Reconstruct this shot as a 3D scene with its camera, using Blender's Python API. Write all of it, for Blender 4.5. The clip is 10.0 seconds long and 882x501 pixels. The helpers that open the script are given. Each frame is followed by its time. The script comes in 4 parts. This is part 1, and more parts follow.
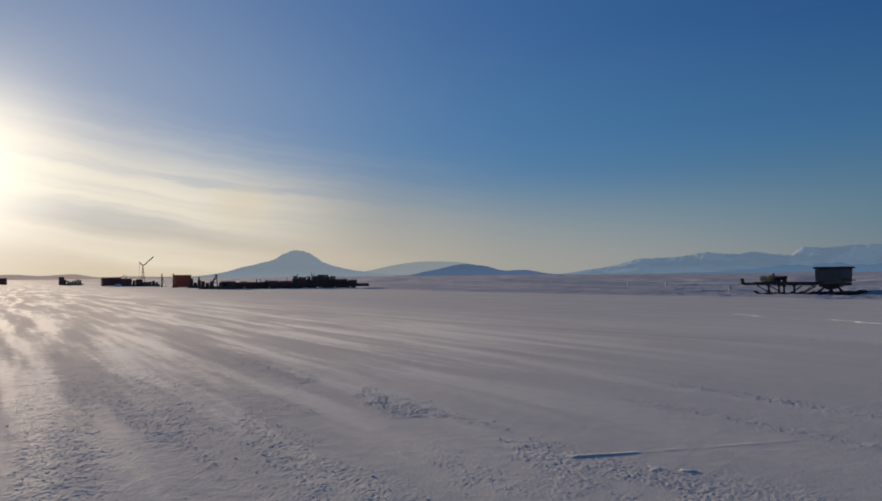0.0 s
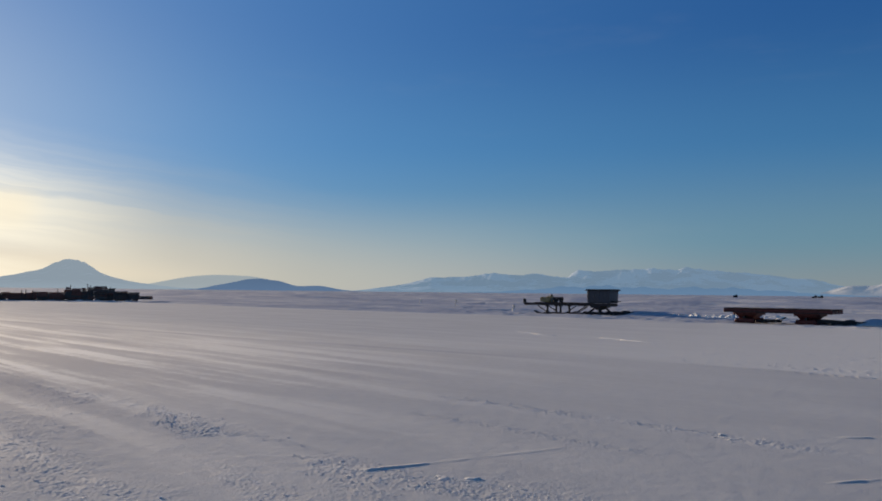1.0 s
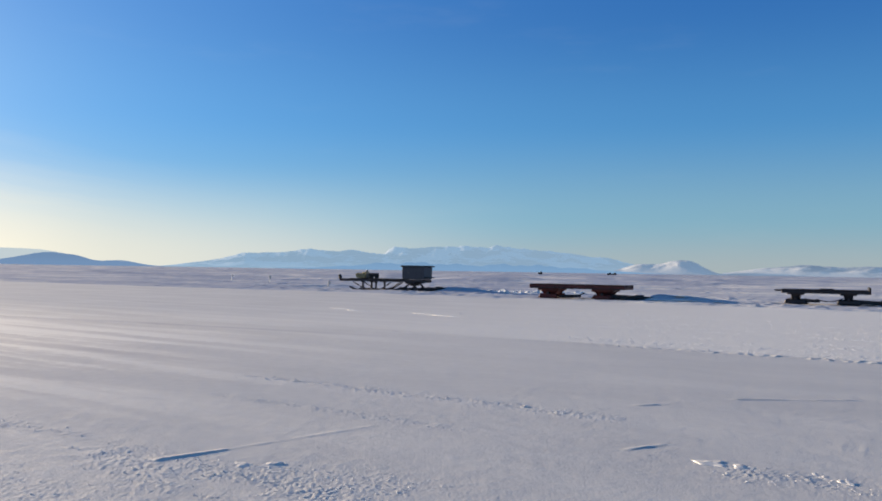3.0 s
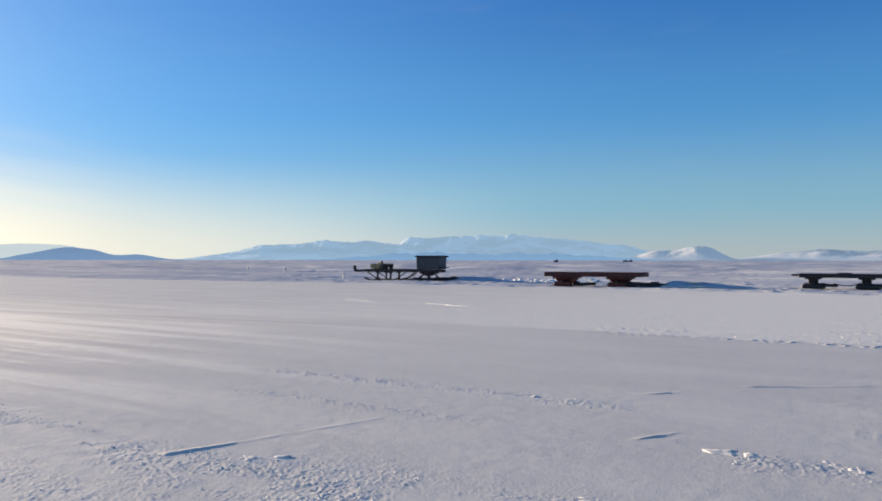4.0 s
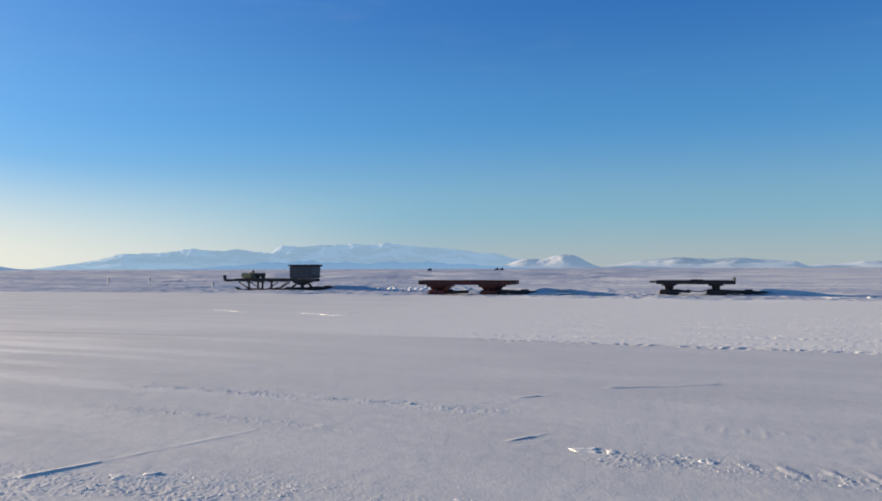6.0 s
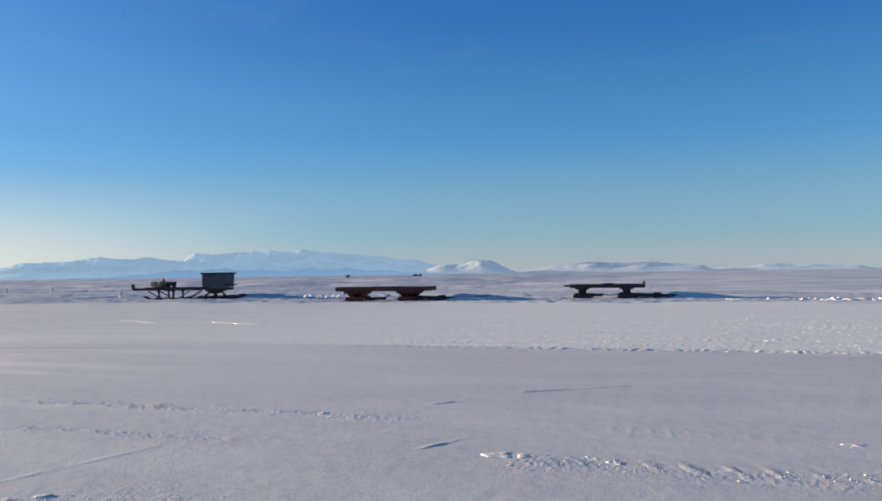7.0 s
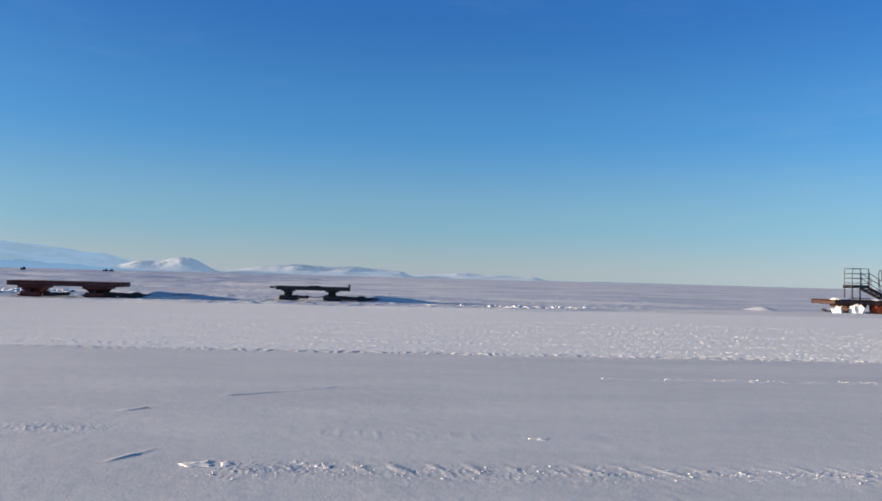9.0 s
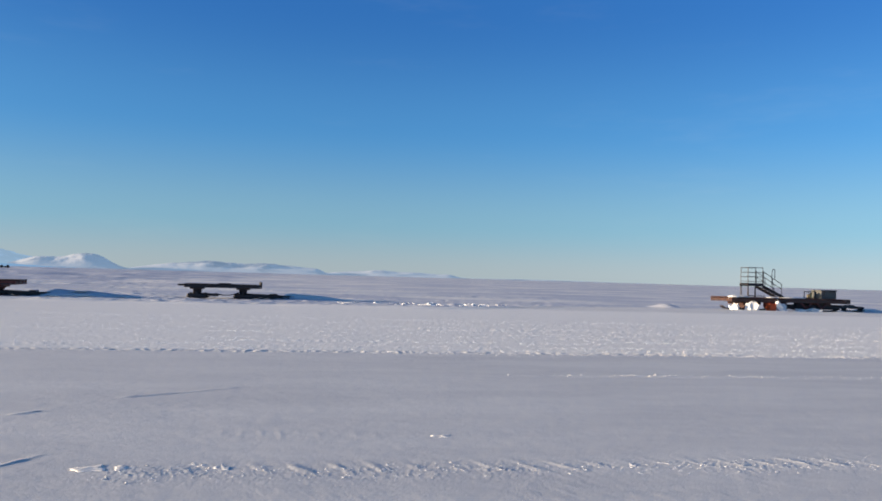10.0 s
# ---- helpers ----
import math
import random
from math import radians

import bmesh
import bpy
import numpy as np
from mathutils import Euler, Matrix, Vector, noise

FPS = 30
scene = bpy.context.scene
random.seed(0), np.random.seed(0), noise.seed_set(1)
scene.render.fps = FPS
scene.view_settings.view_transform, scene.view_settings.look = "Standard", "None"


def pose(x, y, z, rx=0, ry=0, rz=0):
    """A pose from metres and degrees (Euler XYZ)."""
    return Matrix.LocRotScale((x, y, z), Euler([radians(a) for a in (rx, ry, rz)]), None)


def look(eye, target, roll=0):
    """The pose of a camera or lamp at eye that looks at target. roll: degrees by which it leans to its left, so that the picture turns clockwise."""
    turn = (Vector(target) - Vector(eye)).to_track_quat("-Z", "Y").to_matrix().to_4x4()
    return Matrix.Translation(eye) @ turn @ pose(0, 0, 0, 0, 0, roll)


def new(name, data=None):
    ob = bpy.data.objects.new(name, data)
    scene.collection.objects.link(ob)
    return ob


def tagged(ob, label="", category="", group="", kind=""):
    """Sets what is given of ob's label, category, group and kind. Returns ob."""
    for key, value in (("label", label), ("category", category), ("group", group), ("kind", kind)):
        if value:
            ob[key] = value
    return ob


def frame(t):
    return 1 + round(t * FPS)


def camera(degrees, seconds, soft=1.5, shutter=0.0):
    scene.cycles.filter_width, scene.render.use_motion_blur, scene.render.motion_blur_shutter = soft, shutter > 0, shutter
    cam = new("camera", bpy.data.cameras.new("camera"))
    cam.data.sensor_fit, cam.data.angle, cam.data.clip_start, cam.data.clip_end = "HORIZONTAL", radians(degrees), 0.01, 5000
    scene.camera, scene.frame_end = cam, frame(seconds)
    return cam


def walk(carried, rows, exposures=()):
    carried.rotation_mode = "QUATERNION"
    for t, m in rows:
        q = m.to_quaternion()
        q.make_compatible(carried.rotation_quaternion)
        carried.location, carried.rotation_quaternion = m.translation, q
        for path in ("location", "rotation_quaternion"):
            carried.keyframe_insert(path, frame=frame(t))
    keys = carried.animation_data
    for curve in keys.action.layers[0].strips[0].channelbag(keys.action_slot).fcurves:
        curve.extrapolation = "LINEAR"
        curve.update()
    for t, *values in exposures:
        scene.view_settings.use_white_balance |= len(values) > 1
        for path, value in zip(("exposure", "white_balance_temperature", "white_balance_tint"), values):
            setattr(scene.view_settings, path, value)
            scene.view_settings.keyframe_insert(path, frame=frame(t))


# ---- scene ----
cam = camera(58.95, 10.0, soft=1.8)
EYE = 1.7
# seconds, x, y, dz, yaw, pitch, roll: the eye turns slowly on the spot
PATH = [
    (0, -0.06, -0.07, -0.005, 27.4, 1.83, 0.55), (0.2, -0.01, -0.21, 0.002, 23.54, 2.09, 0.04), (0.3, 0.03, -0.3, 0.005, 21.16, 2.33, -0.08),
    (0.5, 0.01, -0.42, 0.014, 17.09, 2.67, -0.38), (0.7, 0.1, -0.4, 0.01, 14.72, 2.86, -0.5), (0.8, 0.09, -0.37, 0.008, 13.75, 2.9, -0.47),
    (1, -0.04, -0.27, 0.008, 12.41, 3.04, -0.61), (1.5, -0.07, -0.02, -0.01, 9.56, 3.04, -0.65), (2, -0.06, 0.07, -0.026, 5.57, 2.61, -0.68),
    (2.5, 0.01, 0.02, -0.01, 1.23, 2, -0.96), (2.7, -0.01, 0.06, -0.013, -0.7, 1.78, -1.21), (3.8, 0.07, 0.1, 0.004, -0.84, 0.82, -0.39),
    (4, 0.09, 0.11, 0.007, 0.14, 0.69, -0.06), (4.2, 0.08, 0.09, 0.009, 0.58, 0.59, 0.02), (4.5, 0.09, 0.11, 0.007, -0.02, 0.38, 0.23),
    (5, 0.07, 0.06, 0.011, -3.38, -0, 0.21), (5.5, 0.04, -0.02, 0.015, -6.54, 0.19, 0.2), (5.7, 0.05, -0.01, 0.013, -7.69, 0.68, 0.25),
    (6.8, 0.11, 0.04, 0.013, -13.23, 1.93, 0.42), (7, 0.15, 0.05, 0.015, -15.04, 1.72, 0.77), (7.5, 0.09, 0.11, 0.007, -20.32, 1.7, 0.01),
    (8, 0.09, 0.24, -0.004, -25.54, 1.69, -0.48), (8.5, 0.15, 0.37, -0.032, -30.9, 1.87, -1.02), (9, 0.16, 0.32, -0.024, -36.42, 2.03, -1.49),
    (9.3, 0.11, 0.2, -0.011, -39.53, 2.17, -1.87), (9.5, 0.11, 0.14, -0.002, -40.95, 2.16, -1.74), (9.7, 0.13, 0.13, 0.002, -41.92, 2.13, -1.74),
    (10, 0.2, 0.18, 0.003, -42.59, 2, -1.61)]
EXPOSURES = [(0.0, -0.22, 6350, 14), (0.5, 0.0, 6250, 12), (1.0, 0.28, 6400, 11.5), (1.5, 0.5, 6400, 11), (2.0, 0.76, 6400, 10.5), (2.7, 0.95, 6420, 10), (4.0, 1.1, 6500, 10),
             (5.5, 1.08, 6450, 10), (7.0, 1.0, 6380, 10), (10.0, 1.05, 6320, 10)]
walk(cam, [(t, pose(x, y, EYE + dz, 90 + p, r, yaw)) for t, x, y, dz, yaw, p, r in PATH], EXPOSURES)

# ---- light ----
SUN_AZ, SUN_EL = 59.5, 7.0     # degrees to the left of +y, and above the horizon
a, e = radians(SUN_AZ), radians(SUN_EL)
SUN_DIR = Vector((-math.sin(a) * math.cos(e), math.cos(a) * math.cos(e), math.sin(e)))
SKY_STRENGTH, SUN_STRENGTH = 0.10, 5.0

sun_data = bpy.data.lights.new("sun", "SUN")
sun_data.energy, sun_data.angle, sun_data.color = SUN_STRENGTH, radians(2.0), (1.0, 0.78, 0.52)
sun = new("sun", sun_data)
sun.matrix_world = look((0, 0, 50), Vector((0, 0, 50)) - SUN_DIR)


class Nodes:
    """A short way to write a node tree."""
    def __init__(self, tree):
        self.tree = tree
        tree.nodes.clear()

    def add(self, kind, out=0, props=(), **inputs):
        n = self.tree.nodes.new(kind)
        for key, value in dict(props).items():
            setattr(n, key, value)
        for key, value in inputs.items():
            slot = n.inputs[int(key[1:])] if key[0] == "i" and key[1:].isdigit() else n.inputs[key.replace("_", " ")]
            if isinstance(value, bpy.types.NodeSocket):
                self.tree.links.new(value, slot)
            else:
                slot.default_value = value
        return n.outputs[out] if len(n.outputs) else None

    def math(self, op, a, b=0.0, c=0.0, clamp=False):
        return self.add("ShaderNodeMath", 0, {"operation": op, "use_clamp": clamp}, i0=a, i1=b, i2=c)

    def vec(self, op, a, b=(0, 0, 0), out=0):
        return self.add("ShaderNodeVectorMath", out, {"operation": op}, i0=a, i1=b)

    def span(self, value, a, b, c=0.0, d=1.0):
        return self.add("ShaderNodeMapRange", 0, {"interpolation_type": "SMOOTHSTEP"}, i0=value, i1=a, i2=b, i3=c, i4=d)

    def mix(self, f, a, b, kind="MIX"):
        n = self.tree.nodes.new("ShaderNodeMix")
        n.data_type, n.blend_type = "RGBA", kind
        for slot, value in ((n.inputs[0], f), (n.inputs[6], a), (n.inputs[7], b)):
            if isinstance(value, bpy.types.NodeSocket):
                self.tree.links.new(value, slot)
            else:
                slot.default_value = value if isinstance(value, (int, float)) else (*value, 1.0)[:4]
        return n.outputs[2]

    def noise(self, vector, scale, detail=3.0, rough=0.5, out=0):
        return self.add("ShaderNodeTexNoise", out, {}, Vector=vector, Scale=scale, Detail=detail, Roughness=rough)


world = bpy.data.worlds.new("world")
scene.world = world
world.use_nodes = True
w = Nodes(world.node_tree)
ray_dir = w.add("ShaderNodeTexCoord", 0)
sky = w.add("ShaderNodeTexSky", 0, {"sky_type": "NISHITA", "sun_disc": False, "sun_elevation": e, "sun_rotation": -a,
                                    "altitude": 50.0, "air_density": 1.0, "dust_density": 0.5, "ozone_density": 4.0})
toward = w.vec("DOT_PRODUCT", ray_dir, tuple(SUN_DIR), out=1)
up = w.add("ShaderNodeSeparateXYZ", 2, {}, Vector=ray_dir)
# deep polar blue over a pale frosty horizon, warmer towards the low sun
blue = (0.12, 0.40, 0.92)
for low, high, colour in ((0.60, 0.33, (0.17, 0.86, 2.55)), (0.34, 0.14, (0.46, 1.62, 3.25)), (0.19, 0.05, (1.30, 2.40, 3.05)), (0.07, 0.0, (2.2, 2.6, 2.75))):
    blue = w.mix(w.span(up, low, high), blue, colour)
clear = w.mix(0.10, blue, sky)
wide = w.math("POWER", w.math("MAXIMUM", toward, 0.0), 3.0)
# the sky is darkest at right angles to the sun
even = w.math("ADD", w.math("MULTIPLY", w.math("MULTIPLY", toward, toward), w.span(toward, -0.3, 0.3, 0.62, 0.26)), 0.90)
clear = w.mix(1.0, clear, w.add("ShaderNodeCombineXYZ", 0, {}, i0=even, i1=even, i2=even), "MULTIPLY")
clear = w.mix(w.math("MULTIPLY", wide, 0.46), clear, (1.35, 3.1, 5.8))
halo = w.math("MULTIPLY", w.math("POWER", w.math("MAXIMUM", toward, 0.0), 15.0), w.span(up, 0.44, 0.16, 0.45, 1.0))
clear = w.mix(w.math("MULTIPLY", halo, 0.56), clear, (6.6, 6.6, 6.6))
warm_low = w.math("MULTIPLY", w.span(toward, 0.35, 0.95), w.span(up, 0.135, 0.0))
clear = w.mix(w.math("MULTIPLY", warm_low, 0.97), clear, w.mix(w.span(toward, 0.78, 0.99), (4.5, 4.3, 3.5), (8.0, 6.8, 4.8)))
# thin high cloud drawn out in streaks, thickest round the sun
right_of_sun = w.vec("DOT_PRODUCT", ray_dir, (math.cos(a), math.sin(a), 0.0), out=1)
layer = w.math("ADD", up, w.math("MULTIPLY", right_of_sun, 0.15))
ragged = w.noise(w.vec("MULTIPLY", ray_dir, (5.0, 5.0, 22.0)), 1.0, 4.0, 0.6)
layer = w.math("ADD", layer, w.math("MULTIPLY", w.math("SUBTRACT", ragged, 0.5), 0.035))
streaks = w.span(w.noise(w.add("ShaderNodeCombineXYZ", 0, {}, i0=w.math("MULTIPLY", right_of_sun, 1.6), i1=w.math("MULTIPLY", layer, 55.0)), 1.0, 3.0, 0.5), 0.30, 0.65)
bank = w.math("MULTIPLY", w.span(layer, 0.245, 0.125), w.span(layer, 0.080, 0.120))
lower = w.math("MULTIPLY", w.span(layer, 0.090, 0.070), w.span(layer, 0.03, 0.06))
body = w.math("MULTIPLY", w.math("MAXIMUM", bank, w.math("MULTIPLY", lower, 0.75)), w.math("ADD", w.math("MULTIPLY", streaks, 0.46), 0.40))
veil = w.math("MULTIPLY", body, w.math("POWER", w.span(toward, 0.70, 0.985), 1.3), clamp=True)
wisps = w.math("MULTIPLY", w.span(w.noise(w.vec("MULTIPLY", ray_dir, (3.0, 3.0, 14.0)), 1.3, 5.0, 0.6), 0.55, 0.9), 0.05)
clouded = w.mix(w.math("ADD", veil, wisps, clamp=True), clear, w.mix(w.span(toward, 0.87, 0.985), (4.5, 4.3, 3.6), (10.5, 9.6, 7.4)))
dog = w.math("MULTIPLY", w.math("MULTIPLY", w.span(toward, 0.936, 0.951), w.span(toward, 0.968, 0.953)), w.math("MULTIPLY", w.span(up, 0.05, 0.085), w.span(up, 0.125, 0.095)))
clouded = w.mix(w.math("MULTIPLY", dog, 0.55), clouded, (8.0, 7.0, 5.0))
glow = w.math("POWER", w.math("MAXIMUM", toward, 0.0), 240.0)
clouded = w.mix(w.math("MULTIPLY", glow, 0.9, clamp=True), clouded, (16.0, 14.5, 11.5))
background = w.add("ShaderNodeBackground", 0, {}, Color=clouded, Strength=SKY_STRENGTH)
w.add("ShaderNodeOutputWorld", 0, {}, Surface=background)


# ---- materials ----
def material(name):
    m = bpy.data.materials.new(name)
    m.use_nodes = True
    return m, Nodes(m.node_tree)


def finish(n, base, rough, metal=0.0, bump=None, strength=0.3, distance=0.01, spec=0.5, sunward_sheen=None):
    kw = dict(Base_Color=base, Roughness=rough, Metallic=metal)
    kw["Specular_IOR_Level"] = spec
    if sunward_sheen is not None:
        kw["Sheen_Weight"], kw["Sheen_Roughness"] = sunward_sheen, 0.45
    if bump is not None:
        kw["Normal"] = n.add("ShaderNodeBump", 0, {}, Height=bump, Strength=strength, Distance=distance)
    n.add("ShaderNodeOutputMaterial", 0, {}, Surface=n.add("ShaderNodeBsdfPrincipled", 0, {}, **kw))


def snow_material(name, tint=(0.765, 0.75, 0.74), grain=1.0, lanes=False):
    m, n = material(name)
    p = n.add("ShaderNodeTexCoord", 3)
    fine = n.noise(p, 38.0, 4.0, 0.6)
    mid = n.noise(p, 5.0, 4.0, 0.55)
    broad = n.noise(p, 0.35, 3.0, 0.5)
    shade = n.math("ADD", n.math("MULTIPLY", mid, 0.10), n.math("MULTIPLY", broad, 0.12))
    base = n.mix(n.span(shade, 0.06, 0.16), tuple(c * 0.92 for c in tint), tuple(min(1, c * 1.05) for c in tint))
    rough = n.span(mid, 0.3, 0.7, 0.80, 1.0)
    if lanes:
        # clean loose snow in the churned lanes, greyer glazed snow where traffic has packed it, streaked along the road
        along = n.vec("DOT_PRODUCT", p, (math.cos(ROAD), math.sin(ROAD), 0), out=1)
        across = n.vec("DOT_PRODUCT", p, (-math.sin(ROAD), math.cos(ROAD), 0), out=1)
        flow = n.add("ShaderNodeCombineXYZ", 0, {}, i0=n.math("MULTIPLY", along, 0.16), i1=n.math("ADD", n.math("MULTIPLY", across, 0.7), n.math("MULTIPLY", broad, 1.2)))
        streak = n.noise(flow, 1.0, 5.0, 0.6)
        wobble = n.math("ADD", across, n.math("MULTIPLY", n.math("SUBTRACT", streak, 0.5), 1.6))
        packed = n.math("MULTIPLY", n.span(wobble, 17.2, 18.0, 1.0, 0.0), n.span(wobble, 2.0, 6.5))
        base = n.mix(n.math("MULTIPLY", packed, n.span(along, -14.0, 5.0, 0.08, 1.0)), base, n.mix(n.span(streak, 0.3, 0.7), (0.62, 0.62, 0.635), (0.72, 0.715, 0.715)))
        loose = n.math("MULTIPLY", n.span(wobble, 17.4, 18.4), n.span(wobble, 46.0, 43.0))
        base = n.mix(n.math("MULTIPLY", loose, n.span(along, -28.0, -4.0, 0.15, 1.0)), base, (0.91, 0.885, 0.85))
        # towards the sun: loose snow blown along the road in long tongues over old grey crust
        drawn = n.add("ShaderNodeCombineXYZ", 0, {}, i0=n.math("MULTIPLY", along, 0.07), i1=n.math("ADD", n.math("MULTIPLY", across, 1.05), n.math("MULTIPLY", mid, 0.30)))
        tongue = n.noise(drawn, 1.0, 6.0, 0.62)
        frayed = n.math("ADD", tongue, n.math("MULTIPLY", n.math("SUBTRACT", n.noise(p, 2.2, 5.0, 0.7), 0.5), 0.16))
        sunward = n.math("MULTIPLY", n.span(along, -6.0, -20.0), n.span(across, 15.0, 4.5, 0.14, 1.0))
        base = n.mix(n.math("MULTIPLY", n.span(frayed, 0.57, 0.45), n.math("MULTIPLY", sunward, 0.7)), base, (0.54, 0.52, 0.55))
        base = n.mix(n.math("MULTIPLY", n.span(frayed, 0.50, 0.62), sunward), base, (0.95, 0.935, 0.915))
        # beyond the road: glazed blue-grey crust and patches of fresh drift, both painted darker and bluer sunward as
        # the sastrugi's shade
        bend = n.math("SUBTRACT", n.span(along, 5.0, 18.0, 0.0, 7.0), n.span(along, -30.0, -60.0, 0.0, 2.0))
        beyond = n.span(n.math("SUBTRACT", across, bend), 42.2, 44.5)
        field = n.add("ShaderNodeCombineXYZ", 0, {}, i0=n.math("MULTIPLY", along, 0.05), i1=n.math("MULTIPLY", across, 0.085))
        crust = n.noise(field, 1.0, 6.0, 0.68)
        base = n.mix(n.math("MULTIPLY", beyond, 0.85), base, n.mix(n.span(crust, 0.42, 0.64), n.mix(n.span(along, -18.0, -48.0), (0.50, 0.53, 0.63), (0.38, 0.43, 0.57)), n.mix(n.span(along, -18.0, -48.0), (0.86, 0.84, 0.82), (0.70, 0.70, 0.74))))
        for start, slope, at, wide in ((4.2, 0.045, 12.5, 0.30), (15.3, 0.14, 18.0, 0.45), (9.6, 0.03, 20.0, 0.5)):
            line = n.math("ADD", n.math("MULTIPLY", n.math("ADD", along, at), slope), start)
            off = n.math("ABSOLUTE", n.math("SUBTRACT", across, line))
            mark = n.math("MULTIPLY", n.span(n.math("ADD", off, n.math("MULTIPLY", n.math("SUBTRACT", streak, 0.5), 0.6)), wide, 0.0), n.span(along, -10.0, -17.0))
            base = n.mix(n.math("MULTIPLY", mark, 0.55), base, (0.50, 0.49, 0.53))
    bump = n.math("ADD", n.math("MULTIPLY", fine, 0.4), n.math("MULTIPLY", mid, 1.0))
    if lanes:
        # gloss and sheen are raised sunward, standing in for the low sun's glare on snow
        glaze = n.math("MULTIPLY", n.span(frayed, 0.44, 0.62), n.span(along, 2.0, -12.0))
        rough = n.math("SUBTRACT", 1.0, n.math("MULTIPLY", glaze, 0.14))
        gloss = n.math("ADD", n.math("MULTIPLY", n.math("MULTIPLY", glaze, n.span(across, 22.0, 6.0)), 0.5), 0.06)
        sunward_sheen = n.math("MULTIPLY", n.math("MULTIPLY", n.span(frayed, 0.40, 0.60, 0.4, 1.0), n.span(across, 22.0, 6.0)), n.span(along, -7.0, -28.0, 0.0, 0.19))
    else:
        gloss, sunward_sheen = n.span(mid, 0.35, 0.65, 0.02, 0.07), None
    finish(n, base, rough, 0.0, bump, 0.19 * grain, 0.03, gloss, sunward_sheen)
    return m


def metal_paint(name, colour, rust=(0.10, 0.035, 0.018), amount=0.4, rough=0.6, scale=3.0):
    m, n = material(name)
    p = n.vec("ADD", n.add("ShaderNodeTexCoord", 3), n.vec("MULTIPLY", n.add("ShaderNodeObjectInfo", 1), (0, 0, 0)))
    big = n.noise(p, scale, 5.0, 0.65)
    small = n.noise(p, scale * 9, 3.0, 0.6)
    spots = n.span(n.math("ADD", n.math("MULTIPLY", big, 0.75), n.math("MULTIPLY", small, 0.25)), 0.62 - amount * 0.3, 0.70 - amount * 0.2)
    worn = n.mix(n.span(small, 0.3, 0.7), tuple(c * 0.75 for c in colour), tuple(min(1, c * 1.2) for c in colour))
    rusty = n.mix(n.span(small, 0.3, 0.7), rust, tuple(c * 1.7 for c in rust))
    finish(n, n.mix(spots, worn, rusty), n.span(spots, 0, 1, rough, 0.85), 0.0, small, 0.25, 0.01)
    return m


def wood_material(name, colour):
    m, n = material(name)
    p = n.add("ShaderNodeTexCoord", 3)
    grain = n.noise(n.vec("MULTIPLY", p, (2.0, 22.0, 22.0)), 1.5, 4.0, 0.6)
    each = n.add("ShaderNodeObjectInfo", 5)
    shade = n.math("ADD", n.math("MULTIPLY", grain, 0.7), n.math("MULTIPLY", each, 0.3))
    finish(n, n.mix(n.span(shade, 0.2, 0.8), tuple(c * 0.6 for c in colour), tuple(min(1, c * 1.35) for c in colour)), 0.8, 0.0, grain, 0.3, 0.01)
    return m


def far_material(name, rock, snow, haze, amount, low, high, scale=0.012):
    """Distant land: rock and wind-packed snow, with haze painted on as a glow in the surface, thicker low down."""
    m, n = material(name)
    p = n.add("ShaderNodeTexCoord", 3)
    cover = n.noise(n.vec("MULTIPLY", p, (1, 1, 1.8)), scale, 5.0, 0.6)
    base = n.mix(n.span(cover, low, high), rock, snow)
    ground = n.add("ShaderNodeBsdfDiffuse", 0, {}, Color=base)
    haze_glow = n.add("ShaderNodeEmission", 0, {}, Color=(*haze, 1), Strength=1.0)
    n.add("ShaderNodeOutputMaterial", 0, {}, Surface=n.add("ShaderNodeMixShader", 0, {}, i0=n.span(n.add("ShaderNodeSeparateXYZ", 2, {}, Vector=p), 2.0, 45.0, min(0.95, amount + 0.08), amount), i1=ground, i2=haze_glow))
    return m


ROAD = radians(-33.0)
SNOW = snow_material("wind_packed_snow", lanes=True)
DRIFT = snow_material("drifted_snow", (0.83, 0.815, 0.805), 0.6)
RUST_RED = metal_paint("rust_red_steel", (0.11, 0.018, 0.014), (0.04, 0.012, 0.010), 0.45)
DARK_STEEL = metal_paint("dark_steel", (0.018, 0.016, 0.020), (0.032, 0.016, 0.012), 0.35)
RUSTY_STEEL = metal_paint("rusted_steel", (0.045, 0.022, 0.018), (0.065, 0.024, 0.014), 0.5)
SLATE = metal_paint("slate_paint", (0.055, 0.06, 0.075), (0.05, 0.035, 0.03), 0.15)
GREY_PAINT = metal_paint("grey_paint", (0.11, 0.11, 0.10), (0.08, 0.05, 0.035), 0.2)
YELLOW = metal_paint("faded_yellow_paint", (0.46, 0.33, 0.15), (0.10, 0.06, 0.03), 0.3)
ORANGE = metal_paint("orange_paint", (0.65, 0.10, 0.02), (0.22, 0.05, 0.02), 0.15)
CONTAINER_RED = metal_paint("container_red", (0.55, 0.11, 0.05), (0.26, 0.06, 0.035), 0.3)
BROWN = metal_paint("brown_paint", (0.24, 0.075, 0.05), (0.13, 0.045, 0.03), 0.4)
YARD_STEEL = metal_paint("weathered_yard_steel", (0.10, 0.065, 0.055), (0.15, 0.06, 0.04), 0.4)
FRESH = snow_material("fresh_snow", (0.90, 0.89, 0.88), 0.5)
GALVANISED = metal_paint("galvanised_tube", (0.055, 0.055, 0.06), (0.05, 0.04, 0.03), 0.1, 0.5)
PALE = metal_paint("pale_canvas", (0.62, 0.60, 0.55), (0.4, 0.36, 0.3), 0.1, 0.8)
TIMBER_RED = wood_material("rust_stained_timber", (0.045, 0.015, 0.013))
